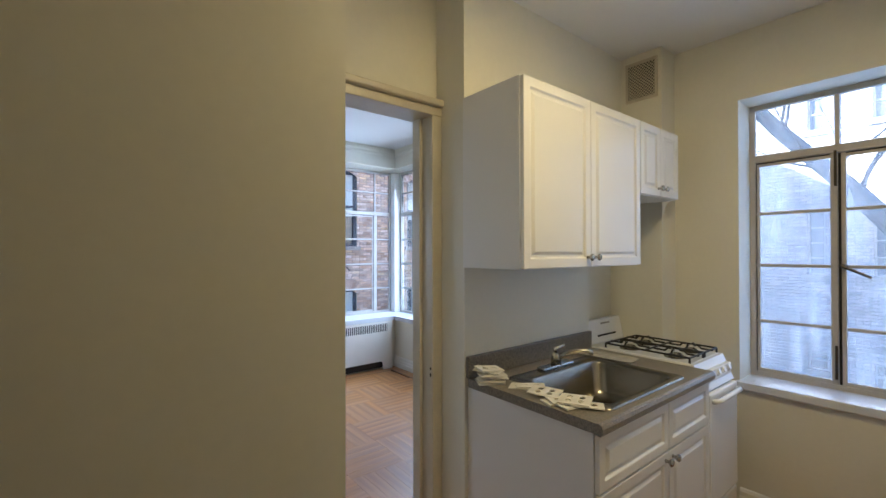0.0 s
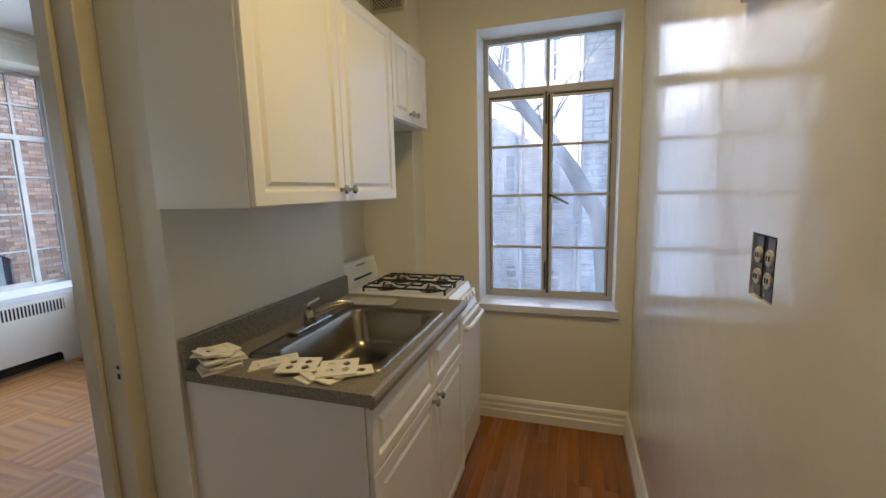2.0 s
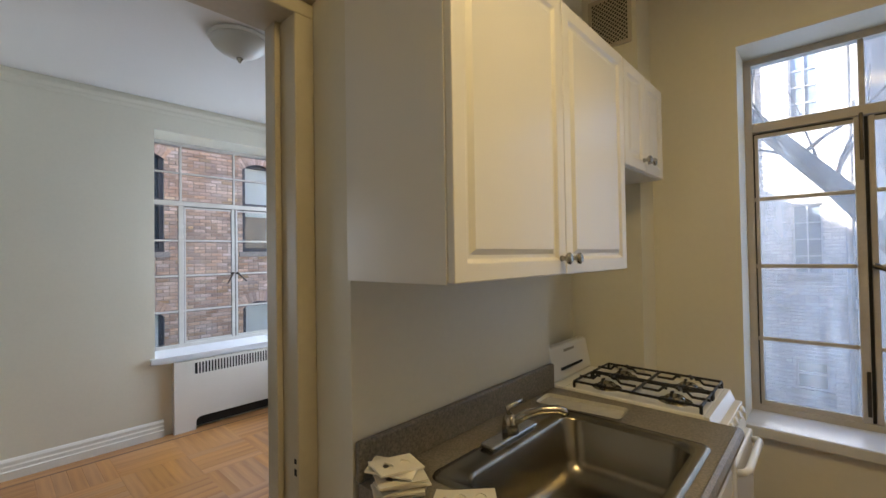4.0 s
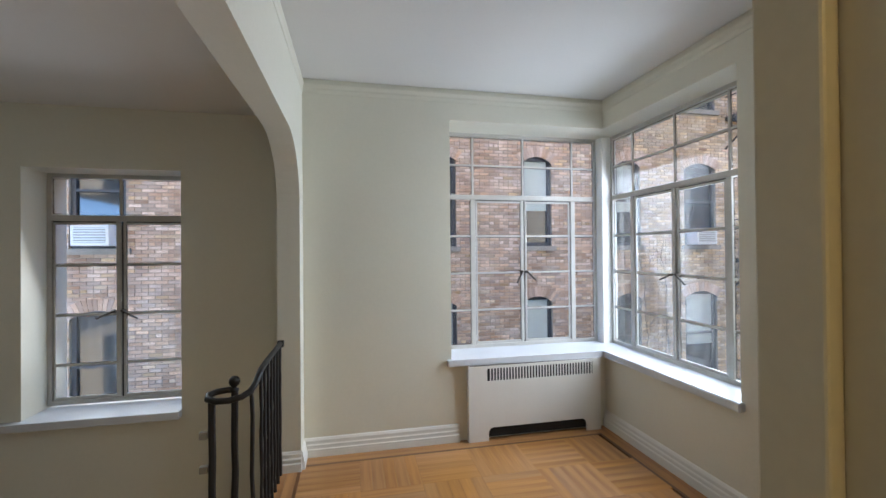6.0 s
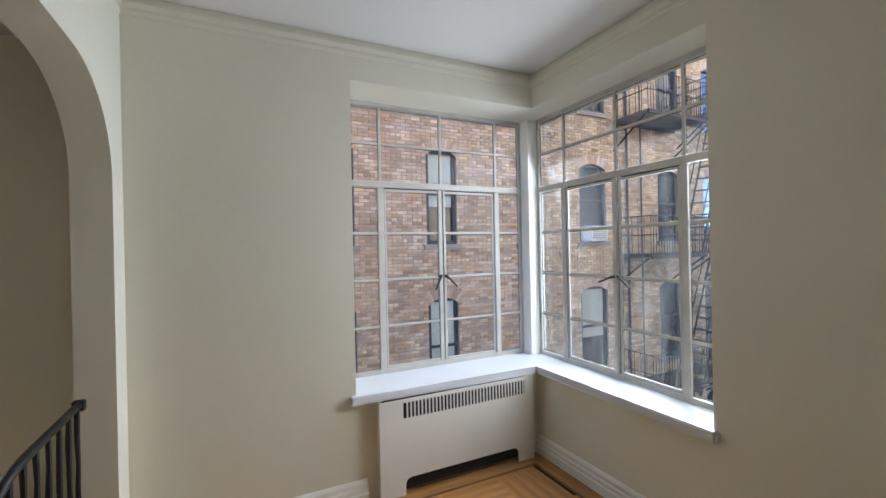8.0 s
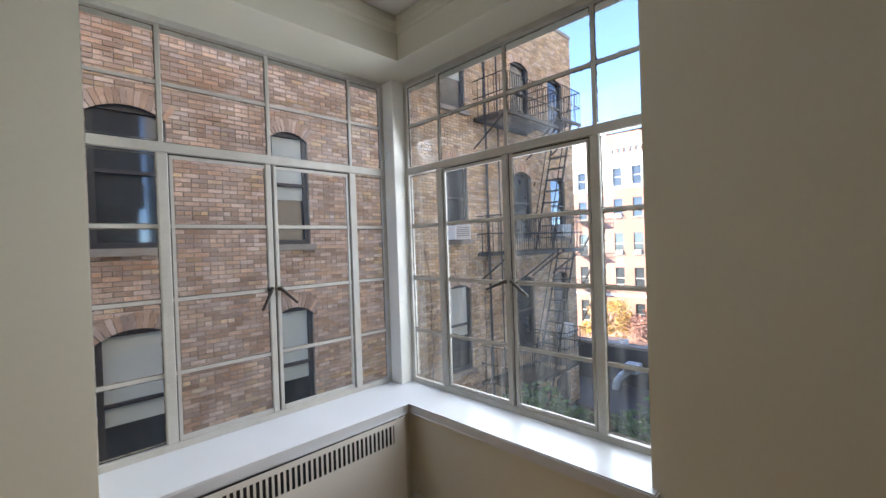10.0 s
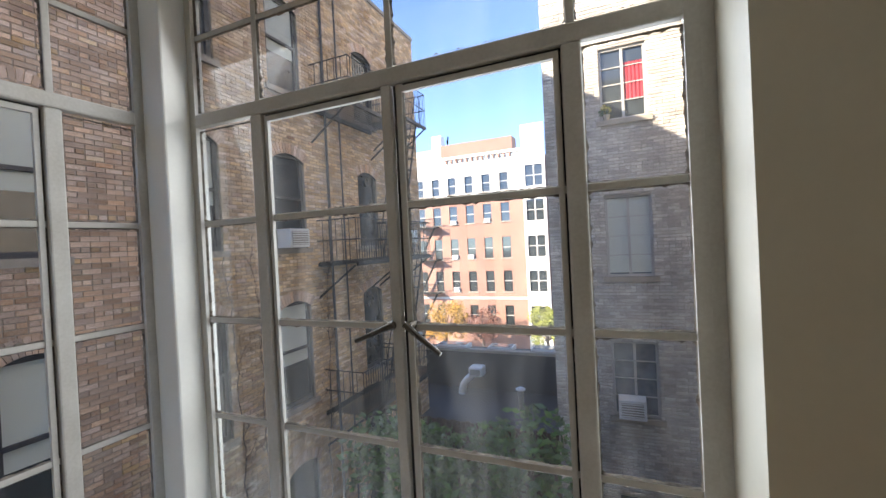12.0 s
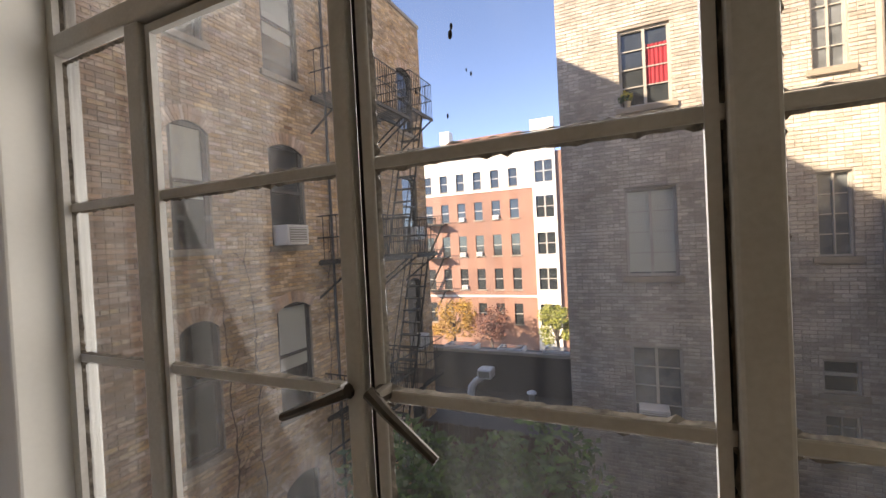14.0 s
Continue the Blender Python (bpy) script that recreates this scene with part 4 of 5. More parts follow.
def open_outlet():
    t = thing("wall_outlet", "uncovered double wall outlet with four aged receptacles", "outlet", pose(1.945, KY, 1.24, 0, 0, 180))
    w, h = 0.10, 0.117
    part("outlet_box", box(0.001, w - 0.001, 0.03, 0.05, 0.001, h - 0.001), BLACK, t, "dark open outlet box")
    for k in (0, 1):
        y = part("yoke", box(0.014 + k * 0.046, 0.041 + k * 0.046, 0.003, 0.006, 0.004, h - 0.004), OLD_STRAP, t, "dull metal mounting strap")
        for z in (0.039, 0.078):
            r = part("receptacle", lathe([(0.0155, 0), (0.015, 0.003), (0.0135, 0.004), (0.002, 0.0042)], Matrix.Translation((0.0275 + k * 0.046, 0.003, z)) @ pose(0, 0, 0, 90, 0, 0), sides=14), OLD_SOCKET, t, "aged ivory receptacle face")
            part("socket_slot", box(0.0215 + k * 0.046, 0.024 + k * 0.046, -0.0022, -0.0010, z - 0.004, z + 0.005), BLACK, r)
            part("socket_slot", box(0.031 + k * 0.046, 0.0335 + k * 0.046, -0.0022, -0.0010, z - 0.004, z + 0.005), BLACK, r)


open_outlet()


def vent():
    t = thing("wall_vent", "cream painted metal lattice vent grille high on the wall", "vent", pose(3.345, 2.465, 2.44, 0, 0, -90))
    w, h = 0.20, 0.25
    part("backing", box(0.005, w - 0.005, -0.004, -0.001, 0.005, h - 0.005), BLACK, t)
    bm = bmesh.new()
    for a, b, lo, hi in cells(0, w, 0, h, [(0.016, w - 0.016, 0.016, h - 0.016)]):
        box(a, b, -0.012, 0, lo, hi, bm)
    part("frame", bm, CASING, t)
    for k in range(-10, 13):
        for s in (1, -1):
            u0 = k * 0.02
            pts = []
            for q in range(60):
                z = 0.016 + (h - 0.032) * q / 59
                u = u0 + s * (z - 0.016) + (0 if s > 0 else 0.2)
                if 0.016 <= u <= w - 0.016:
                    pts.append((u, -0.006 - 0.002 * (s > 0), z))
            if len(pts) > 2:
                part("lattice_bar", tube([pts[0], pts[-1]], 0.0026, sides=5), CASING, t)


vent()


def kitchen_lamp():
    t = thing("ceiling_lamp", "lit warm flush ceiling lamp with white rim", "ceiling lamp", pose(1.95, 1.32, KC))
    part("holder", lathe([(0.17, 0), (0.17, -0.03), (0.15, -0.05), (0.13, -0.055)], sides=28), TRIM, t)


kitchen_lamp()

# ---- courtyard ----
GROUND = -9.0
bm = box(-400, 600, -400, 600, GROUND - 0.5, GROUND)
tagged(finish("ground", bm, YARD), "dark concrete courtyard ground", "ground", kind="structure")
# the rest of our own building round the rooms
own = thing("own_building", "plain brick apartment building shell round the rooms", "building")
bm = bmesh.new()
box(-6.0, 4.0, -3.0, 6.18, GROUND, -0.62, bm)
box(-6.0, 4.0, -3.0, 6.18, 3.12, 7.5, bm)
part("wall", bm, OWN_WALL, own)



def brick_run(name, at, u0, u1, z0, z1, holes, groups, parent, face, seed, keep=None, depth=0.010):
    """Courses of single bricks on a facade. at(u, d, z) places a point; d is how far it stands proud. groups(u, z) picks a material."""
    rng = random.Random(seed)
    STRETCHER, H, J = 0.195, 0.056, 0.010
    lists = {}
    single = []
    k = 0
    z = z0
    while z + H < z1:
        L = 0.0925 if k % 6 == 5 else STRETCHER
        u = u0 - (0.1025 if k % 2 else 0.0)
        while u < u1:
            a, b = max(u, u0), min(u + L, u1)
            for h in holes:
                if z + H > h[2] + 0.005 and z < h[3] - 0.005 and b > h[0] and a < h[1]:
                    if a >= h[0] and b <= h[1]:
                        a = b
                    elif a < h[0]:
                        b = h[0]
                    else:
                        a = h[1]
            if b - a > 0.03:
                d = depth + rng.uniform(-0.003, 0.004)
                if keep and keep(a, b, z):
                    single.append((a, b, z, d))
                else:
                    key = groups(a, z, rng)
                    vs, fs = lists.setdefault(key, ([], []))
                    n = len(vs)
                    q = 0.004
                    for uu, dd, zz in ((a, 0, z), (b, 0, z), (b, 0, z + H), (a, 0, z + H), (a + q, d, z + q), (b - q, d, z + q), (b - q, d, z + H - q), (a + q, d, z + H - q)):
                        vs.append(at(uu, dd, zz))
                    fs.extend(tuple(n + i for i in f) for f in ((4, 5, 6, 7), (0, 1, 5, 4), (1, 2, 6, 5), (2, 3, 7, 6), (3, 0, 4, 7)))
            u += L + J
        z += H + J
        k += 1
    for material, (vs, fs) in lists.items():
        me = bpy.data.meshes.new(name)
        me.from_pydata(vs, [], fs)
        me.materials.append(material)
        ob = new(name, me)
        ob.parent = parent
        tagged(ob, "weathered brick courses", kind="stuff")
    return single


def sash_window(parent, m, w, h, style, extra=None):
    """A recessed window of a building: x across, outside towards -y."""
    win = part("window", box(0, w, 0.10, 0.13, 0, h), PALE_GLASS if style in ("steel", "narrow") else DARK_GLASS, parent)
    win.matrix_basis = m
    frame_mat = WHITE_FRAME if style in ("steel", "white", "red", "narrow", "plain") else DARK_FRAME
    f = 0.034 if w < 0.5 else 0.050 if style in ("steel", "red") else 0.075
    q = 0.011 if w < 0.5 else 0.025
    bm = bmesh.new()
    for a, b, lo, hi in cells(0, w, 0, h, [(f, w - f, f, h - f)]):
        box(a, b, 0.05, 0.10, lo, hi, bm)
    part("frame", bm, frame_mat, win)
    if style in ("steel", "red"):
        part("mullion", box(w / 2 - q, w / 2 + q, 0.045, 0.098, f, h - f), frame_mat, win)
        for k in range(1, 4):
            z = f + (h - 2 * f) * k / 4
            part("muntin", box(f, w / 2 - q, 0.07, 0.098, z - 0.010, z + 0.010), frame_mat, win)
            part("muntin", box(w / 2 + q, w - f, 0.07, 0.098, z - 0.010, z + 0.010), frame_mat, win)
        if style == "red":
            bm = bmesh.new()
            n = 24
            top = [bm.verts.new((w / 2 + 0.03 + (w / 2 - f - 0.03) * k / n, 0.088 + 0.006 * math.sin(k * 1.3), h * 0.78)) for k in range(n + 1)]
            low = [bm.verts.new((w / 2 + 0.03 + (w / 2 - f - 0.03) * k / n, 0.088 + 0.008 * math.sin(k * 1.3), h * 0.28)) for k in range(n + 1)]
            for k in range(n):
                bm.faces.new((low[k], low[k + 1], top[k + 1], top[k]))
            part("curtain", bm, RED_CLOTH, win, "red cloth curtain")
    elif style == "narrow":
        for k in range(1, 4):
            z = f + (h - 2 * f) * k / 4
            part("muntin", box(f, w - f, 0.07, 0.098, z - 0.012, z + 0.012), frame_mat, win)
    else:
        part("meeting_rail", box(f, w - f, 0.04, 0.098, h * 0.52, h * 0.52 + 0.05), frame_mat, win)
        if extra == "blind":
            part("blind", box(f, w - f, 0.090, 0.097, h * 0.40, h - f), PALE_BLIND, win, "pale drawn roller blind")
        elif extra == "low_blind":
            part("blind", box(f, w - f, 0.090, 0.097, f, h * 0.5), PALE_BLIND, win, "pale drawn roller blind")
    sill = part("sill", box(-0.08, w + 0.08, -0.06, 0.10, -0.10, 0.0), STONE, win, "stone sill")
    return win


def arched_head(parent, m, w, h, rise=0.14):
    """A soldier-brick segmental arch over an opening: fills the corners and stands a little proud."""
    r = (w * w / 4 + rise * rise) / (2 * rise)
    half = math.asin(w / 2 / r)
    n = 14
    arc = [(w / 2 + r * math.sin(-half + 2 * half * k / n), h - r + r * math.cos(-half + 2 * half * k / n)) for k in range(n + 1)]
    bm = bmesh.new()
    for y in (0.0,):
        lo = [bm.verts.new((x, 0.004, z)) for x, z in arc]
        hi = [bm.verts.new((x, 0.004, h + 0.004)) for x, z in arc]
        inn = [bm.verts.new((x, 0.10, z)) for x, z in arc]
        for k in range(n):
            bm.faces.new((lo[k], lo[k + 1], hi[k + 1], hi[k]))
            bm.faces.new((lo[k + 1], lo[k], inn[k], inn[k + 1]))
    c = part("arch_fill", bm, DARK_FRAME, parent, "dark painted arched window head")
    c.matrix_basis = m
    for k in range(n):
        bm = bmesh.new()
        q = []
        for rr in (r + 0.004, r + 0.21):
            for s in (-half + 2 * half * (k + 0.07) / n, -half + 2 * half * (k + 0.93) / n):
                q.append((w / 2 + rr * math.sin(s), h - r + rr * math.cos(s)))
        order = (q[0], q[1], q[3], q[2])
        f = [bm.verts.new((x, -0.016, z)) for x, z in order]
        b = [bm.verts.new((x, 0.02, z)) for x, z in order]
        bm.faces.new(f)
        for i in range(4):
            bm.faces.new((f[i], b[i], b[(i + 1) % 4], f[(i + 1) % 4]))
        v = part("brick", bm, BRICK_ONE, c)


BRICK_ONE = mat("single_brick", (0.68, 0.51, 0.385), 0.85, tint=(0.42, 0.26, 0.175), scale=1.9, grain=34, bump=0.6, random=0.32)
NY, NX1, NTOP = 10.6, 14.87, 8.05


def brick_building():
    b = thing("brick_building", "brown brick tenement with arched windows and fire escapes", "building")
    cols = [(-3.12, 0.84), (2.68, 0.84), (4.92, 0.66), (7.08, 0.62), (8.82, 0.85), (11.55, 0.85), (13.45, 0.85)]
    rows = [(-4.55, 1.95), (-1.45, 2.02), (1.62, 1.85), (4.70, 1.80)]
    holes = [(x, x + w, z, z + h) for x, w in cols for z, h in rows]
    bm = bmesh.new()
    for a, c, lo, hi in cells(-9.0, NX1, GROUND, NTOP, holes):
        box(a, c, NY, NY + 0.35, lo, hi, bm)
    bmesh.ops.remove_doubles(bm, verts=bm.verts, dist=1e-5)
    wall = part("wall", bm, MORTAR, b)
    part("back_wall", box(-9.0, NX1, NY + 0.35, NY + 9.0, GROUND, NTOP - 0.3), MORTAR, b)
    part("parapet", box(-9.0, NX1 + 0.03, NY - 0.03, NY + 0.4, NTOP, NTOP + 0.10), STONE, b, "stone parapet coping")
    for k, (x, w) in enumerate(cols):
        for j, (z, h) in enumerate(rows):
            m = pose(x, NY, z)
            extra = {(2, 1): "blind", (1, 1): "blind", (4, 1): "blind", (3, 2): "blind", (2, 2): "blind", (4, 3): "blind"}.get((k, j))
            sash_window(b, m, w, h, "dark", extra)
            arched_head(b, m, w, h)

    def pick(u, z, rng):
        p = min(max((u - 5.5) / 3.0, 0.08), 0.92)
        return TAN_BRICK if rng.random() < p else BRICK

    single = brick_run("brick_courses", lambda u, d, z: (u, NY - d, z), -4.6, NX1, -5.0, NTOP, [(h[0] - 0.0, h[1] + 0.0, h[2] - 0.10, h[3]) for h in holes], pick, wall, None, 3,
                       keep=lambda a, c, z: 5.62 < a and c < 7.0 and -0.4 < z < 2.4 and c - a > 0.19)
    shared = None
    for a, c, z, d in single:
        if shared is None:
            shared = bmesh.new()
            box(0, 0.195, -0.011, 0.0, 0, 0.056, shared)
            ob = part("brick", shared, BRICK_ONE, wall)
            shared = ob.data
        else:
            ob = new("brick", shared)
            ob.parent = wall
        ob.location = (a, NY + 0.004 - d * 0.4, z)
    return b


brick_building()


def ac_unit(m, w=0.52, h=0.36):
    t = thing("window_ac", "white window air conditioner in a sash window", "air conditioner", m, "window air conditioners")
    part("housing", box(0, w, -0.30, 0.05, 0, h, bevel=0.012), AC_WHITE, t)
    g = part("grille", box(0.05, w - 0.05, -0.306, -0.30, 0.05, h - 0.05), PANEL_GREY, t, "grey louvred grille")
    for k in range(6):
        z = 0.07 + k * (h - 0.14) / 5
        part("louvre", box(0.05, w - 0.05, -0.312, -0.306, z - 0.008, z + 0.008), AC_WHITE, g)


ac_unit(pose(8.90, NY + 0.02, 1.63))
ac_unit(pose(-2.95, NY + 0.02, 1.66), 0.55, 0.36)
ac_unit(pose(-2.98, NY + 0.02, -1.42), 0.5, 0.3)
ac_unit(pose(13.6, NY + 0.02, 1.66))
ac_unit(pose(13.6, NY + 0.02, -1.40))
ac_unit(pose(11.995, 4.88, -2.05, 0, 0, -90), 0.50, 0.38)


def fire_escape(x0, x1, z, m=None, label="black iron fire escape platform with railing"):
    t = thing("fire_escape", label, "fire escape", m, "fire escapes")
    d = 1.0
    n = int((x1 - x0) / 0.09)
    bm = bmesh.new()
    for k in range(12):
        y = NY - 0.05 - k * d / 12
        box(x0, x1, y - 0.02, y, z - 0.012, z + 0.012, bm)
    part("platform", bm, IRON, t)
    for y in (NY - 0.04, NY - d):
        part("beam", box(x0, x1, y - 0.025, y + 0.025, z - 0.09, z - 0.013), IRON, t)
    for hgt in (0.45, 0.88):
        part("rail", tube([(x0, NY - 0.03, z + hgt), (x0, NY - d, z + hgt), (x1, NY - d, z + hgt), (x1, NY - 0.03, z + hgt)], 0.014, sides=5), IRON, t)
    for k in range(n + 1):
        x = x0 + (x1 - x0) * k / n
        part("baluster", tube([(x, NY - d, z), (x, NY - d, z + 0.88)], 0.008, sides=4), IRON, t)
    for x in (x0, x1):
        for q in range(1, 6):
            y = NY - d * q / 6
            part("baluster", tube([(x, y, z), (x, y, z + 0.88)], 0.008, sides=4), IRON, t)
        part("bracket", tube([(x, NY - d + 0.05, z - 0.08), (x, NY, z - 0.75)], 0.022, sides=5), IRON, t)
    return t


def fire_ladder(xa, za, xb, zb, y):
    t = thing("fire_stair", "steep black iron fire escape stair", "fire escape", group="fire escape stairs")
    for dy in (0, 0.5):
        part("stringer", tube([(xa, y - dy, za), (xb, y - dy, zb)], 0.025, sides=5), IRON, t)
        part("handrail", tube([(xa, y - dy, za + 0.75), (xb, y - dy, zb + 0.75)], 0.013, sides=5), IRON, t)
    n = 11
    for k in range(1, n):
        f = k / n
        x, z = xa + (xb - xa) * f, za + (zb - za) * f
        part("tread", box(x - 0.09, x + 0.09, y - 0.5, y, z - 0.012, z + 0.012), IRON, t)


for z in (4.58, 1.30, -1.85):
    fire_escape(9.95, 11.95 if z < 4 else 12.2, z)
fire_escape(12.35, 13.5, 4.85)
fire_escape(12.3, 13.4, 1.30)
fire_escape(12.3, 13.4, -1.85)
fire_ladder(13.2, 4.85, 12.0, 1.30, NY - 0.35)
fire_ladder(13.2, 1.30, 12.0, -1.85, NY - 0.35)
fire_ladder(12.0, -1.85, 10.6, -5.0, NY - 0.35)
# drop pipes and cables on the brick facade
for x, r in ((10.35, 0.03), (10.85, 0.02)):
    p = thing("drain_pipe", "thin dark pipe up the brick facade", "pipe", group="facade pipes")
    part("pipe", tube([(x, NY - 0.06, GROUND), (x, NY - 0.06, NTOP)], r, sides=6), DARK_FRAME, p)
rng = random.Random(9)
for sx in (7.95, 8.35, 10.0):
    v = thing("vine", "bare reddish climbing vine on the bricks", "vine", group="climbing vines")
    pts, x = [], sx
    for k in range(60):
        z = -4.0 + k * 0.10
        x += rng.uniform(-0.035, 0.035)
        pts.append((x, NY - 0.025, z))
    part("stem", tube(pts, [0.012 - 0.00014 * k for k in range(60)], sides=5), BARK, v)
    for k in range(14):
        p = Vector(pts[rng.randrange(15, 58)])
        tw = [p]
        s = rng.choice((-1, 1))
        for q in range(6):
            tw.append(tw[-1] + Vector((s * rng.uniform(0.01, 0.07), 0, rng.uniform(0.0, 0.09))))
        part("shoot", tube(tw, 0.004, sides=4), BARK, v)

GXF, GY1, GTOP = 12.0, 6.1, 10.5


def grey_building():
    b = thing("grey_building", "grey painted brick apartment building with steel windows", "building")
    spec = [(4.98, 0.86, 3.86, 1.45, "red"), (4.98, 0.86, 0.72, 1.64, "steel"), (4.98, 0.86, -2.10, 1.52, "steel"), (4.98, 0.86, -5.2, 1.5, "steel"),
            (3.12, 0.28, 3.94, 1.34, "narrow"), (3.12, 0.28, 1.0, 1.30, "narrow"), (3.12, 0.32, -0.94, 0.36, "plain"), (3.12, 0.28, -2.2, 0.60, "narrow"),
            (2.16, 0.45, 3.98, 1.36, "steel"), (2.16, 0.45, 1.0, 1.36, "steel"), (2.16, 0.48, -1.20, 0.54, "plain"), (2.16, 0.45, -2.3, 0.75, "steel"),
            ]
    holes = [(-y, -y + w, z, z + h) for y, w, z, h, s in spec]
    turn = pose(GXF, 0, 0, 0, 0, -90)
    bm = bmesh.new()
    for a, c, lo, hi in cells(-GY1, -1.27, GROUND, GTOP, holes):
        box(a, c, 0, 0.35, lo, hi, bm)
    bmesh.ops.remove_doubles(bm, verts=bm.verts, dist=1e-5)
    bm.transform(turn)
    wall = part("wall", bm, GREY_MORTAR, b)
    part("side_wall", box(GXF + 0.35, GXF + 9, -6.0, GY1, GROUND, GTOP - 0.3), GREY_MORTAR, b)
    part("parapet", box(GXF - 0.04, GXF + 0.4, -6.0, GY1 + 0.03, GTOP, GTOP + 0.12), STONE, b, "stone parapet coping")
    for y, w, z, h, s in spec:
        sash_window(b, turn @ pose(-y, 0, z), w, h, s, "low_blind" if s == "steel" and z > 0.7 and z < 0.8 else None)
    brick_run("brick_courses", lambda u, d, z: (GXF - d, -u, z), -GY1, -1.27, -5.0, GTOP, [(h[0], h[1], h[2] - 0.10, h[3]) for h in holes], lambda u, z, r: GREY_BRICK, wall, None, 5)
    # wing that comes forward at the side
    wspec = [(10.32, 0.82, 0.63, 1.90, "steel"), (10.32, 0.82, 3.84, 1.45, "steel"), (10.32, 0.82, -2.3, 1.8, "steel")]
    turn2 = pose(0, 1.27, 0, 0, 0, 180)
    holes2 = [(-x - w, -x, z, z + h) for x, w, z, h, s in wspec]
    bm = bmesh.new()
    for a, c, lo, hi in cells(-GXF, -6.0, GROUND, GTOP, holes2):
        box(a, c, 0, 0.35, lo, hi, bm)
    bmesh.ops.remove_doubles(bm, verts=bm.verts, dist=1e-5)
    bm.transform(turn2)
    wing = part("wing_wall", bm, GREY_MORTAR, b)
    part("wing_back", box(6.0, GXF + 0.35, -5.0, 0.92, GROUND, GTOP), GREY_MORTAR, b)
    for x, w, z, h, s in wspec:
        sash_window(b, turn2 @ pose(-x - w, 0, z), w, h, s)
    brick_run("brick_courses", lambda u, d, z: (-u, 1.27 + d, z), -GXF, -8.2, -3.0, GTOP - 2, [(h[0], h[1], h[2] - 0.10, h[3]) for h in holes2], lambda u, z, r: GREY_BRICK, wing, None, 8)
    brick_run("brick_courses", lambda u, d, z: (6.0 - d, -u, z), -1.27, 1.0, -3.0, 6.0, (), lambda u, z, r: GREY_BRICK, wing, None, 9)
    # blind behind the second window
    part("blind", box(GXF + 0.085, GXF + 0.095, 4.17, 4.93, 0.80, 2.30), PALE_BLIND, b, "pale drawn blind behind the steel window")
    for y in (2.72, 1.36):
        part("drain_pipe", tube([(GXF - 0.07, y, GROUND), (GXF - 0.07, y, GTOP)], 0.045, sides=8), GREY_MORTAR, b, "grey painted drain pipe")


grey_building()


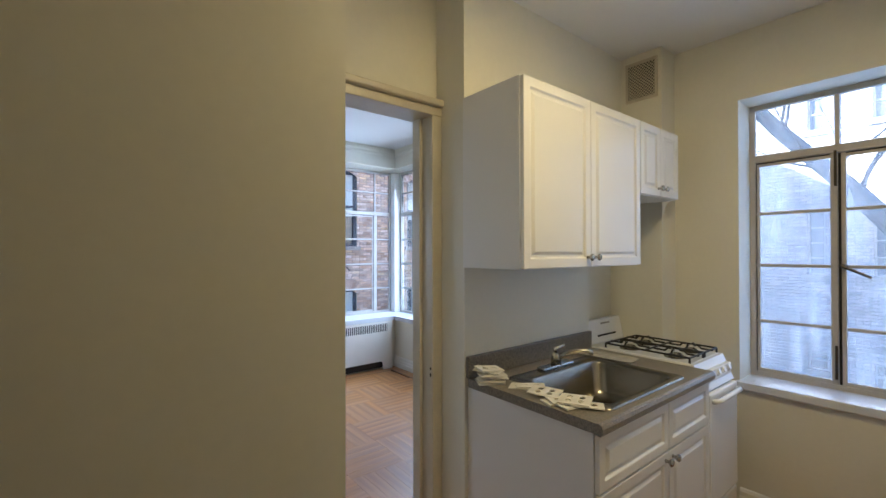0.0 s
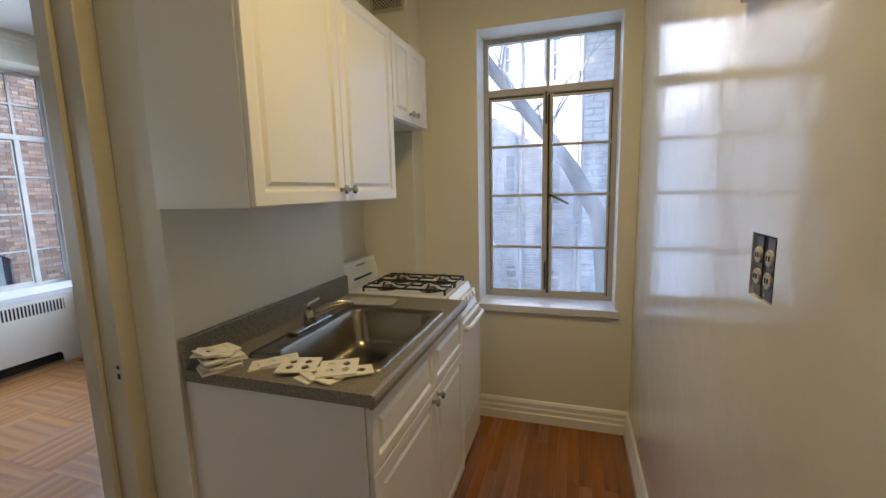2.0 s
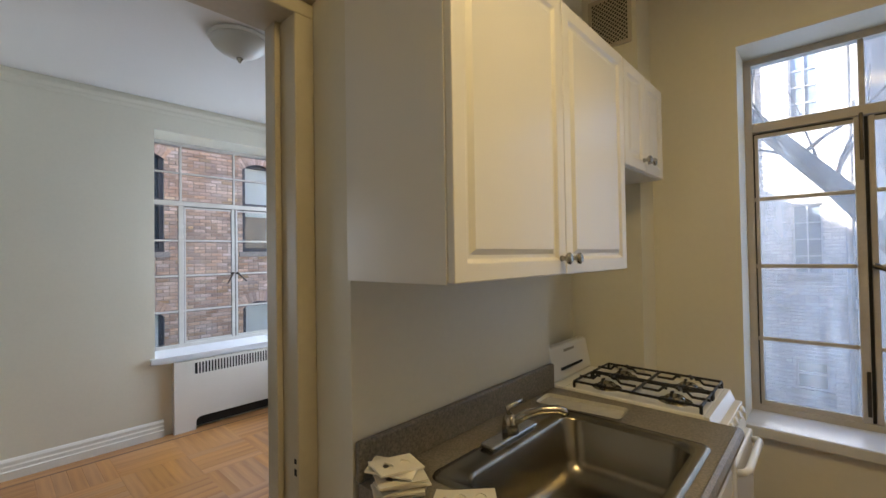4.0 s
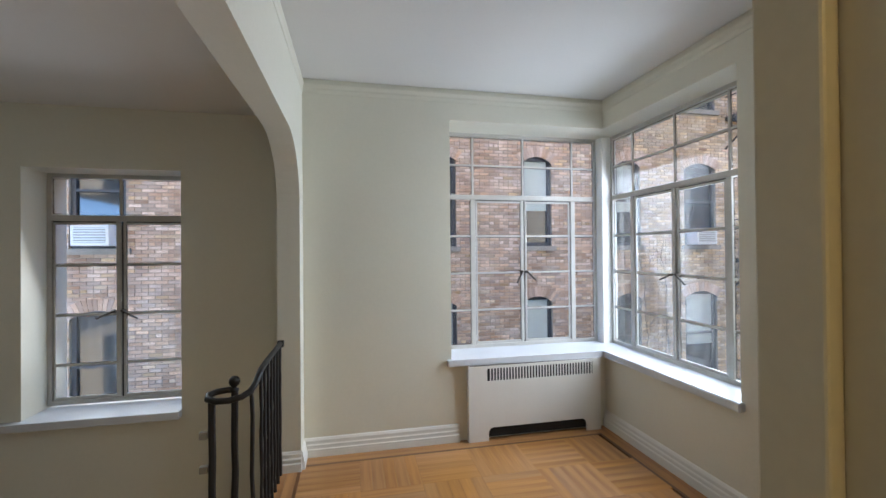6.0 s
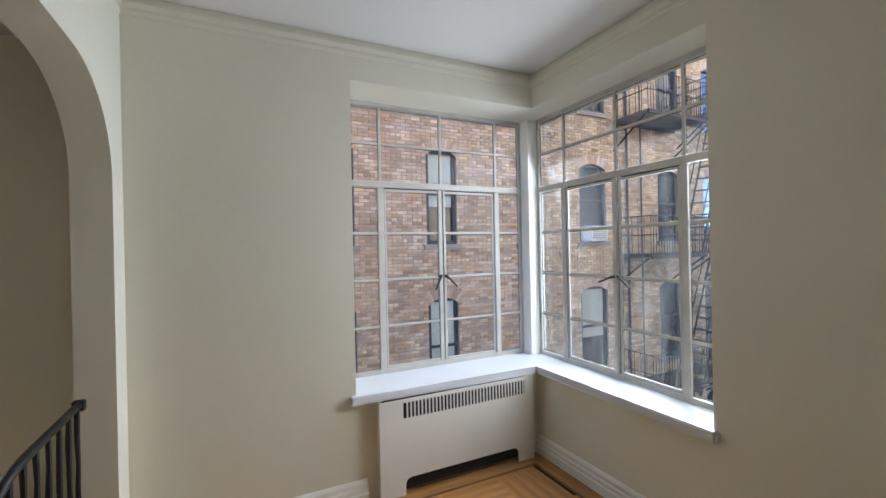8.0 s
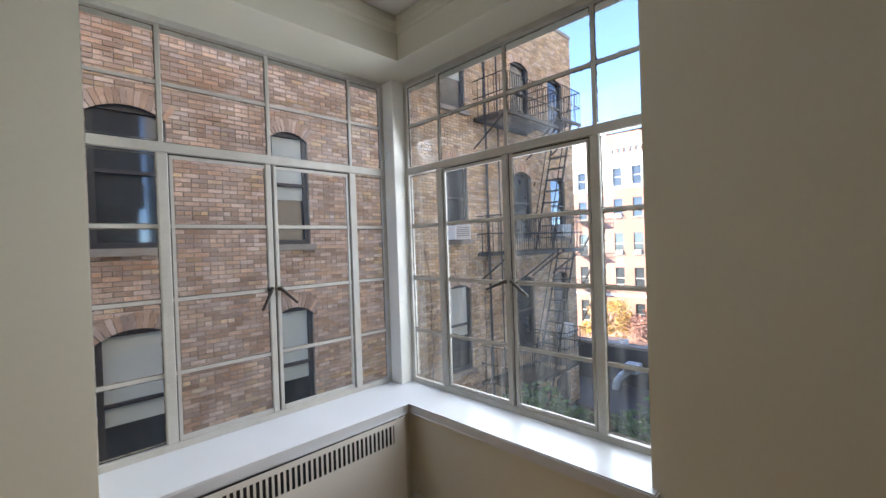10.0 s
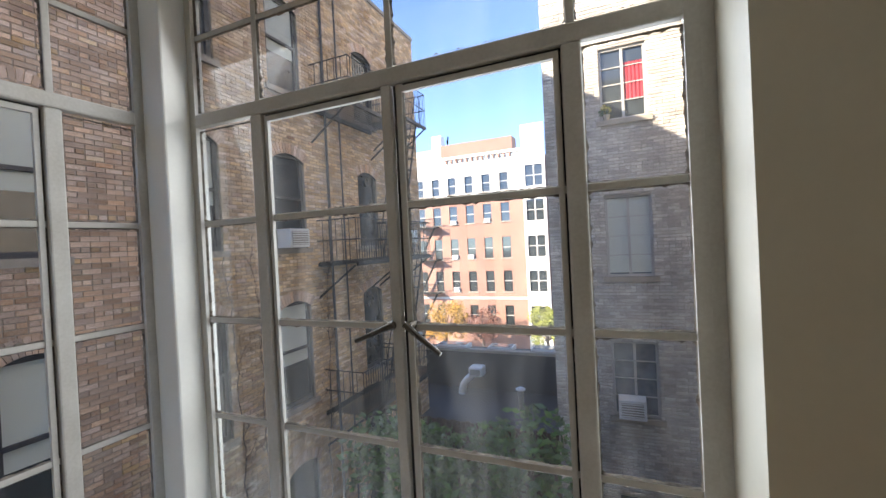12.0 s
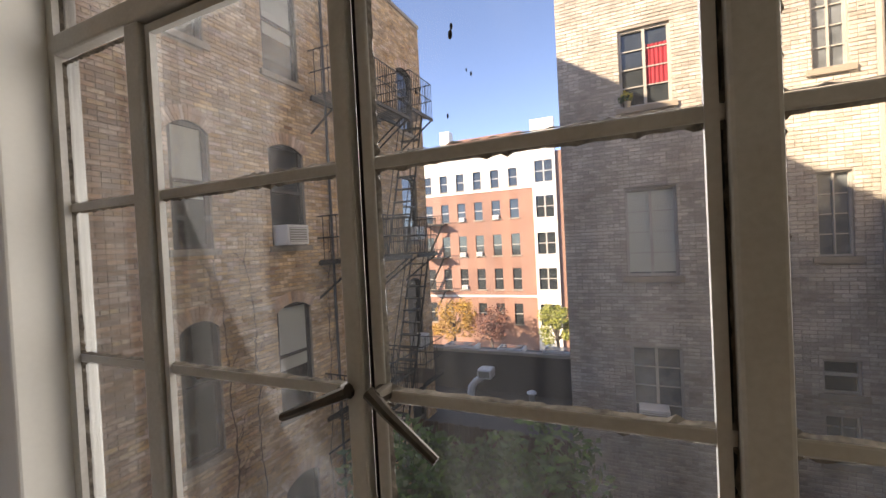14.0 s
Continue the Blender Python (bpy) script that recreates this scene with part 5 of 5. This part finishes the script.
def far_building():
    b = thing("far_apartment_building", "distant red brick apartment block with white top storey", "building")
    X, Y0, Y1 = 42.0, 10.4, 46.0
    rows = [(-6.5, 1.95), (-3.2, 2.0), (0.05, 2.0), (3.55, 1.75)]
    cols = [15.0 + 1.78 * k for k in range(17)]
    holes = [(-(y + 0.42), -(y - 0.42), z, z + h) for y in cols for z, h in rows]
    bay = [(-12.9, -11.3, z, z + 1.95) for z in (-6.5, -3.2, 0.05, 3.4, 6.6)]
    top = [(-(y + 0.42), -(y - 0.42), 6.55, 8.2) for y in cols]
    turn = pose(X, 0, 0, 0, 0, -90)

    def sheet(name, u0, u1, z0, z1, hs, material, d=0.0):
        bm = bmesh.new()
        for a, c, lo, hi in cells(u0, u1, z0, z1, hs):
            box(a, c, -d, 0.3, lo, hi, bm)
        bm.transform(turn)
        return part(name, bm, material, b)

    sheet("wall", -Y1, -13.15, GROUND, 6.2, holes, RED_FAR)
    sheet("top_wall", -Y1, -13.15, 6.2, 10.2, top, FAR_WHITE, 0.06)
    sheet("bay_wall", -13.15, -11.05, GROUND, 12.3, bay, FAR_WHITE, 0.25)
    sheet("corner_wall", -11.05, -Y0, GROUND, 9.3, (), RED_FAR)
    part("cornice", box(X - 0.25, X + 0.3, 13.3, 21.3, 10.0, 10.25), FAR_WHITE, b)
    part("roof", box(X - 0.15, X + 1.5, 14.0, 21.3, 10.25, 11.5), RED_FAR, b, "red tiled parapet roof")
    part("parapet", box(X - 0.1, X + 0.4, 21.3, Y1, 10.2, 11.2), FAR_WHITE, b)
    part("chimney", box(X, X + 1, 21.3, 22.3, 10.2, 12.6), FAR_WHITE, b)
    for k in range(13):
        part("corbel", box(X - 0.22, X - 0.06, 14.2 + 0.54 * k, 14.36 + 0.54 * k, 9.62, 10.0), RED_FAR, b)
    part("band", box(X - 0.06, X, 13.2, Y1, -3.95, -3.75), FAR_WHITE, b)
    part("back_wall", box(X + 0.9, X + 10, Y0, Y1, GROUND, 9.2), RED_FAR, b)
    for y in cols:
        for z, h in rows + [(6.55, 1.65)]:
            w = part("window", box(0, 0.84, 0.12, 0.16, 0, h), DARK_GLASS, b)
            w.matrix_basis = turn @ pose(-(y + 0.42), 0, z)
            part("meeting_rail", box(0, 0.84, 0.08, 0.12, h * 0.5 - 0.04, h * 0.5 + 0.04), WHITE_FRAME, w)
            part("sill", box(-0.1, 0.94, -0.08, 0.1, -0.12, 0), STONE, w)
    for a, c, lo, hi in bay:
        w = part("window", box(0, c - a, -0.1, -0.06, 0, hi - lo), DARK_GLASS, b)
        w.matrix_basis = turn @ pose(a, 0, lo)
        part("mullion", box((c - a) / 2 - 0.06, (c - a) / 2 + 0.06, -0.16, -0.1, 0, hi - lo), WHITE_FRAME, w)
        part("meeting_rail", box(0, c - a, -0.15, -0.1, 0.95, 1.03), WHITE_FRAME, w)
    for y, z in ((20.3, 3.5), (18.6, 0.05), (20.3, 0.05), (16.8, 3.5), (20.3, -3.2), (18.6, -6.5)):
        ac_unit(turn @ pose(-y - 0.3, 0.1, z), 0.6, 0.4)
    # fire escape in zigzag
    t = thing("fire_escape", "rusty iron fire escape zigzag on the far block", "fire escape", group="far fire escapes")
    for k, z in enumerate((-3.3, 0.0, 3.3)):
        part("platform", box(X - 1.0, X - 0.1, 21.9, 24.3, z - 0.05, z + 0.05), IRON, t)
        part("rail", tube([(X - 1.0, 21.9, z + 0.9), (X - 1.0, 24.3, z + 0.9)], 0.04, sides=5), IRON, t)
        part("rail", tube([(X - 1.0, 21.9, z + 0.5), (X - 1.0, 24.3, z + 0.5)], 0.03, sides=5), IRON, t)
        for q in range(9):
            y = 21.9 + 0.3 * q
            part("baluster", tube([(X - 1.0, y, z), (X - 1.0, y, z + 0.9)], 0.02, sides=4), IRON, t)
        part("stair", tube([(X - 0.6, 22.2, z), (X - 0.6, 24.0, z - 3.2)], 0.10, sides=5), IRON, t)


far_building()

# low flat roof between the buildings, with a board fence before it
low = thing("low_building", "low dark tar-roofed building between the blocks", "building")
part("back_wall", box(17.0, 17.8, 3, 15.5, GROUND, -2.35), ROOF_TAR, low)
part("coping", box(16.95, 17.2, 3, 15.5, -2.35, -2.25), STONE, low, "pale metal coping")
part("front_wall", box(13.6, 17.0, 6.3, 15.5, GROUND, -3.72), ROOF_TAR, low)
part("roof", box(13.55, 17.0, 6.25, 15.5, -3.718, -3.66), ROOF_TAR, low, "flat tar roof")
for y0, y1 in ((6.75, 7.75), (8.4, 9.3), (10.1, 11.3)):
    sk = thing("skylight", "flat skylight with a pale metal kerb on the dark roof", "skylight", group="roof skylights")
    part("kerb", box(17.15, 17.75, y0, y1, -2.36, -2.18, bevel=0.02), AC_WHITE, sk)
    part("pane", box(17.2, 17.7, y0 + 0.06, y1 - 0.06, -2.18, -2.165), PALE_GLASS, sk)
vent_unit = thing("roof_vent", "white metal duct with a hood on the tar roof", "roof vent")
part("duct", tube([(16.4, 10.05, -3.655), (16.4, 10.0, -3.35), (16.4, 9.85, -3.15), (16.4, 9.62, -2.97)], [0.13, 0.125, 0.12, 0.12], sides=10), AC_WHITE, vent_unit)
part("hood", box(16.15, 16.65, 9.22, 9.70, -2.98, -2.66, bevel=0.05), AC_WHITE, vent_unit)
part("grille", box(16.142, 16.150, 9.28, 9.64, -2.92, -2.72), PANEL_GREY, vent_unit, "grey louvred grille")
stack = thing("vent_pipe", "grey vent pipe with a pale metal cap", "vent pipe")
part("pipe", tube([(15.5, 7.76, -3.655), (15.5, 7.76, -3.02)], 0.085, sides=10), PANEL_GREY, stack)
part("cap", lathe([(0.15, -3.02), (0.15, -2.99), (0.04, -2.93), (0.01, -2.925)], Matrix.Translation((15.5, 7.76, 0)), sides=12), AC_WHITE, stack, "pale conical cap")
FENCE = mat("fence_board", (0.085, 0.055, 0.04), 0.85, vary=0.2, scale=3, grain=30, bump=0.3, random=0.3)
fence = thing("board_fence", "dark brown weathered board fence round the yard", "fence")
part("rail", box(13.44, 13.50, 6.15, 12.6, -3.75, -3.65), FENCE, fence)
part("rail", box(13.44, 13.50, 6.15, 12.6, -8.2, -8.1), FENCE, fence)
board = None
for k in range(44):
    if board is None:
        board = part("board", box(13.41, 13.438, 0, 0.135, GROUND + 0.03, -3.28, bevel=0.004), FENCE, fence)
        ob, board = board, board.data
    else:
        ob = new("board", board)
        ob.parent = fence
    ob.location = (0, 6.2 + 0.145 * k, 0.02 * math.sin(k * 2.3))


# ---- trees ----
def leaf_cloud(name, parent, centres, count, size, material, seed):
    """Many small separate leaves scattered round clump centres."""
    rng = random.Random(seed)
    vs, fs = [], []
    for k in range(count):
        c, r = rng.choice(centres)
        d = Vector((rng.gauss(0, 1), rng.gauss(0, 1), rng.gauss(0, 1)))
        d = d.normalized() * r * rng.random() ** 0.45
        p = Vector(c) + d
        a = Vector((rng.gauss(0, 1), rng.gauss(0, 1), rng.gauss(0, 0.6))).normalized()
        b = a.orthogonal().normalized()
        s = size * rng.uniform(0.6, 1.3)
        n = len(vs)
        vs += [tuple(p - a * s), tuple(p + b * s * 0.45), tuple(p + a * s), tuple(p - b * s * 0.45)]
        fs.append((n, n + 1, n + 2, n + 3))
    me = bpy.data.meshes.new(name)
    me.from_pydata(vs, [], fs)
    me.materials.append(material)
    ob = new(name, me)
    ob.parent = parent
    return ob


def leafy_tree(label, base, height, spread, material, seed, count, size, clumps=9):
    rng = random.Random(seed)
    t = thing("tree", label, "tree", pose(*base))
    part("trunk", tube([(0, 0, 0), (0.05, 0.03, height * 0.3), (0, 0.1, height * 0.6), (0.05, 0.05, height * 0.85)], [0.035 * height, 0.028 * height, 0.018 * height, 0.006 * height], sides=8), BARK, t)
    centres = []
    for k in range(clumps):
        a = 2 * math.pi * k / clumps + rng.uniform(-0.4, 0.4)
        z = height * rng.uniform(0.45, 0.95)
        rr = spread * rng.uniform(0.35, 0.85)
        tip = (rr * math.cos(a), rr * math.sin(a), z)
        part("limb", tube([(0, 0.05, height * 0.4), (tip[0] * 0.5, tip[1] * 0.5, height * 0.4 + (z - height * 0.4) * 0.6), tip], [0.014 * height, 0.009 * height, 0.003 * height], sides=6), BARK, t)
        centres.append((tip, spread * rng.uniform(0.28, 0.5)))
    leaf_cloud("crown", t, centres, count, size, material, seed + 1)
    return t


leafy_tree("dense dark green tree in the courtyard", (9.6, 7.4, GROUND), 7.6, 1.9, LEAF_GREEN, 11, 9000, 0.085, 14)
leafy_tree("dense dark green tree in the courtyard", (8.6, 6.0, GROUND), 6.6, 1.6, LEAF_GREEN, 17, 6000, 0.085, 12)
leafy_tree("yellow autumn street tree", (38.5, 20.2, GROUND), 5.2, 2.1, LEAF_YELLOW, 21, 3400, 0.12, 16)
leafy_tree("russet autumn street tree", (38.5, 16.6, GROUND), 4.4, 1.8, LEAF_RED, 23, 2600, 0.11, 16)
leafy_tree("lime green street tree", (38.5, 10.9, GROUND), 5.0, 1.5, LEAF_LIME, 27, 3000, 0.12, 14)


pot = thing("flower_pot", "small pot of yellow flowers on the stone window sill", "flower pot", pose(GXF - 0.0, 4.86, 3.862))
part("pot", lathe([(0.045, 0.0), (0.065, 0.11), (0.07, 0.12), (0.06, 0.12)], sides=14), mat("pot_clay", (0.45, 0.40, 0.30), 0.7, vary=0.1), pot)
leaf_cloud("leaves", pot, [((0, 0, 0.19), 0.10), ((0, 0.08, 0.17), 0.08)], 160, 0.035, LEAF_GREEN, 41)
leaf_cloud("flowers", pot, [((-0.03, 0.02, 0.23), 0.09), ((-0.03, -0.06, 0.20), 0.06)], 90, 0.030, mat("yellow_petal", (0.75, 0.62, 0.10), 0.5, vary=0.1, bump=0), 43)


def bare_tree():
    t = thing("bare_tree", "leaning bare grey tree outside the kitchen window", "tree")
    trunk = [(5.2, 0.85, GROUND), (5.2, 0.9, -4.0), (5.2, 0.95, -0.5), (5.2, 1.12, 1.15), (5.2, 1.385, 1.62), (5.2, 1.60, 1.92), (5.2, 1.78, 2.14), (5.2, 2.07, 2.50), (5.25, 2.5, 3.1), (5.4, 3.0, 4.0)]
    part("trunk", tube(trunk, [0.14, 0.12, 0.10, 0.085, 0.072, 0.066, 0.062, 0.058, 0.05, 0.03], sides=10), BARK, t, smooth=True)
    rng = random.Random(31)
    for k in range(14):
        p = Vector(trunk[rng.randrange(5, 9)]) + Vector((0, rng.uniform(-0.03, 0.03), rng.uniform(-0.03, 0.03)))
        pts = [p]
        d = Vector((rng.uniform(-0.3, 0.3), rng.uniform(-0.6, 0.9), rng.uniform(0.4, 1.0))).normalized()
        for q in range(6):
            d = (d + Vector((rng.uniform(-0.2, 0.2), rng.uniform(-0.25, 0.25), rng.uniform(-0.1, 0.25)))).normalized()
            pts.append(pts[-1] + d * rng.uniform(0.10, 0.22))
        part("branch", tube(pts, [0.014, 0.012, 0.009, 0.007, 0.005, 0.004, 0.003], sides=6), BARK, t)


bare_tree()


# ---- floors, piece by piece ----
def plank(parent, shared, name, length, width, material, x, y, angle, z=0.0):
    key = (name, round(length, 3), round(width, 3))
    if key not in shared:
        bm = box(-length / 2 + 0.0004, length / 2 - 0.0004, -width / 2 + 0.0004, width / 2 - 0.0004, -0.0155, 0.0)
        ob = part(name, bm, material, parent)
        shared[key] = ob.data
    else:
        ob = new(name, shared[key])
        ob.parent = parent
    ob.matrix_basis = pose(x, y, z, 0, 0, angle)


def parquet():
    shared = {}
    rng = random.Random(2)
    x0, x1, y0, y1 = AX - 0.15, FX, 2.80, FY
    e, s = 0.13, 0.022
    # outer border and dark strip
    n = 5
    S = 0.40
    w = S / n
    bx0, bx1, by0, by1 = x0 + e + s, x1 - e - s, y0 + 0.02, y1 - e - s
    rows = int((by1 - by0) / S) + 1
    cols = int((bx1 - bx0) / S) + 1
    for r in range(rows):
        for c in range(cols):
            cx0, cy1 = bx0 + c * S, by1 - r * S
            for k in range(n):
                if (r + c) % 2 == 0:
                    a0, a1 = cx0, min(cx0 + S, bx1)
                    y = cy1 - (k + 0.5) * w
                    if a1 - a0 > 0.04 and y > y0 + 0.03:
                        plank(floor_living, shared, "parquet_plank", a1 - a0, w, OAK, (a0 + a1) / 2, y, 0)
                else:
                    x = cx0 + (k + 0.5) * w
                    b0, b1 = max(cy1 - S, y0), cy1
                    if x + w / 2 <= bx1 + 0.01 and b1 - b0 > 0.04:
                        plank(floor_living, shared, "parquet_plank", b1 - b0, w, OAK, x, (b0 + b1) / 2, 90)
    plank(floor_living, shared, "border_strip", bx1 - bx0 + 2 * s, s, WALNUT, (bx0 + bx1) / 2, by1 + s / 2, 0)
    plank(floor_living, shared, "border_strip", by1 - y0, s, WALNUT, bx1 + s / 2, (by1 + y0) / 2, 90)
    plank(floor_living, shared, "border_strip", by1 - y0, s, WALNUT, bx0 - s / 2, (by1 + y0) / 2, 90)
    for k in range(2):
        q = e / 2
        plank(floor_living, shared, "border_plank", bx1 - bx0 + 2 * s, q, OAK, (bx0 + bx1) / 2, by1 + s + (k + 0.5) * q, 0)
        plank(floor_living, shared, "border_plank", y1 - y0, q, OAK, bx1 + s + (k + 0.5) * q, (y1 + y0) / 2, 90)
        plank(floor_living, shared, "border_plank", y1 - y0, q, OAK, bx0 - s - (k + 0.5) * q, (y1 + y0) / 2, 90)


parquet()


def strip_floor():
    shared = {}
    rng = random.Random(6)
    w = 0.057
    y = -0.7 + w / 2
    while y < 2.80:
        x = -1.2
        lo = 0.3
        while x < KX:
            L = rng.choice((0.6, 0.9, 1.2, 1.5))
            b = min(x + L, KX)
            if b - x > 0.05 and b > 0.7:
                plank(floor_kitchen, shared, "floor_strip", b - x, w, REDWOOD, (x + b) / 2, y, 0)
            x += L
        y += w


strip_floor()
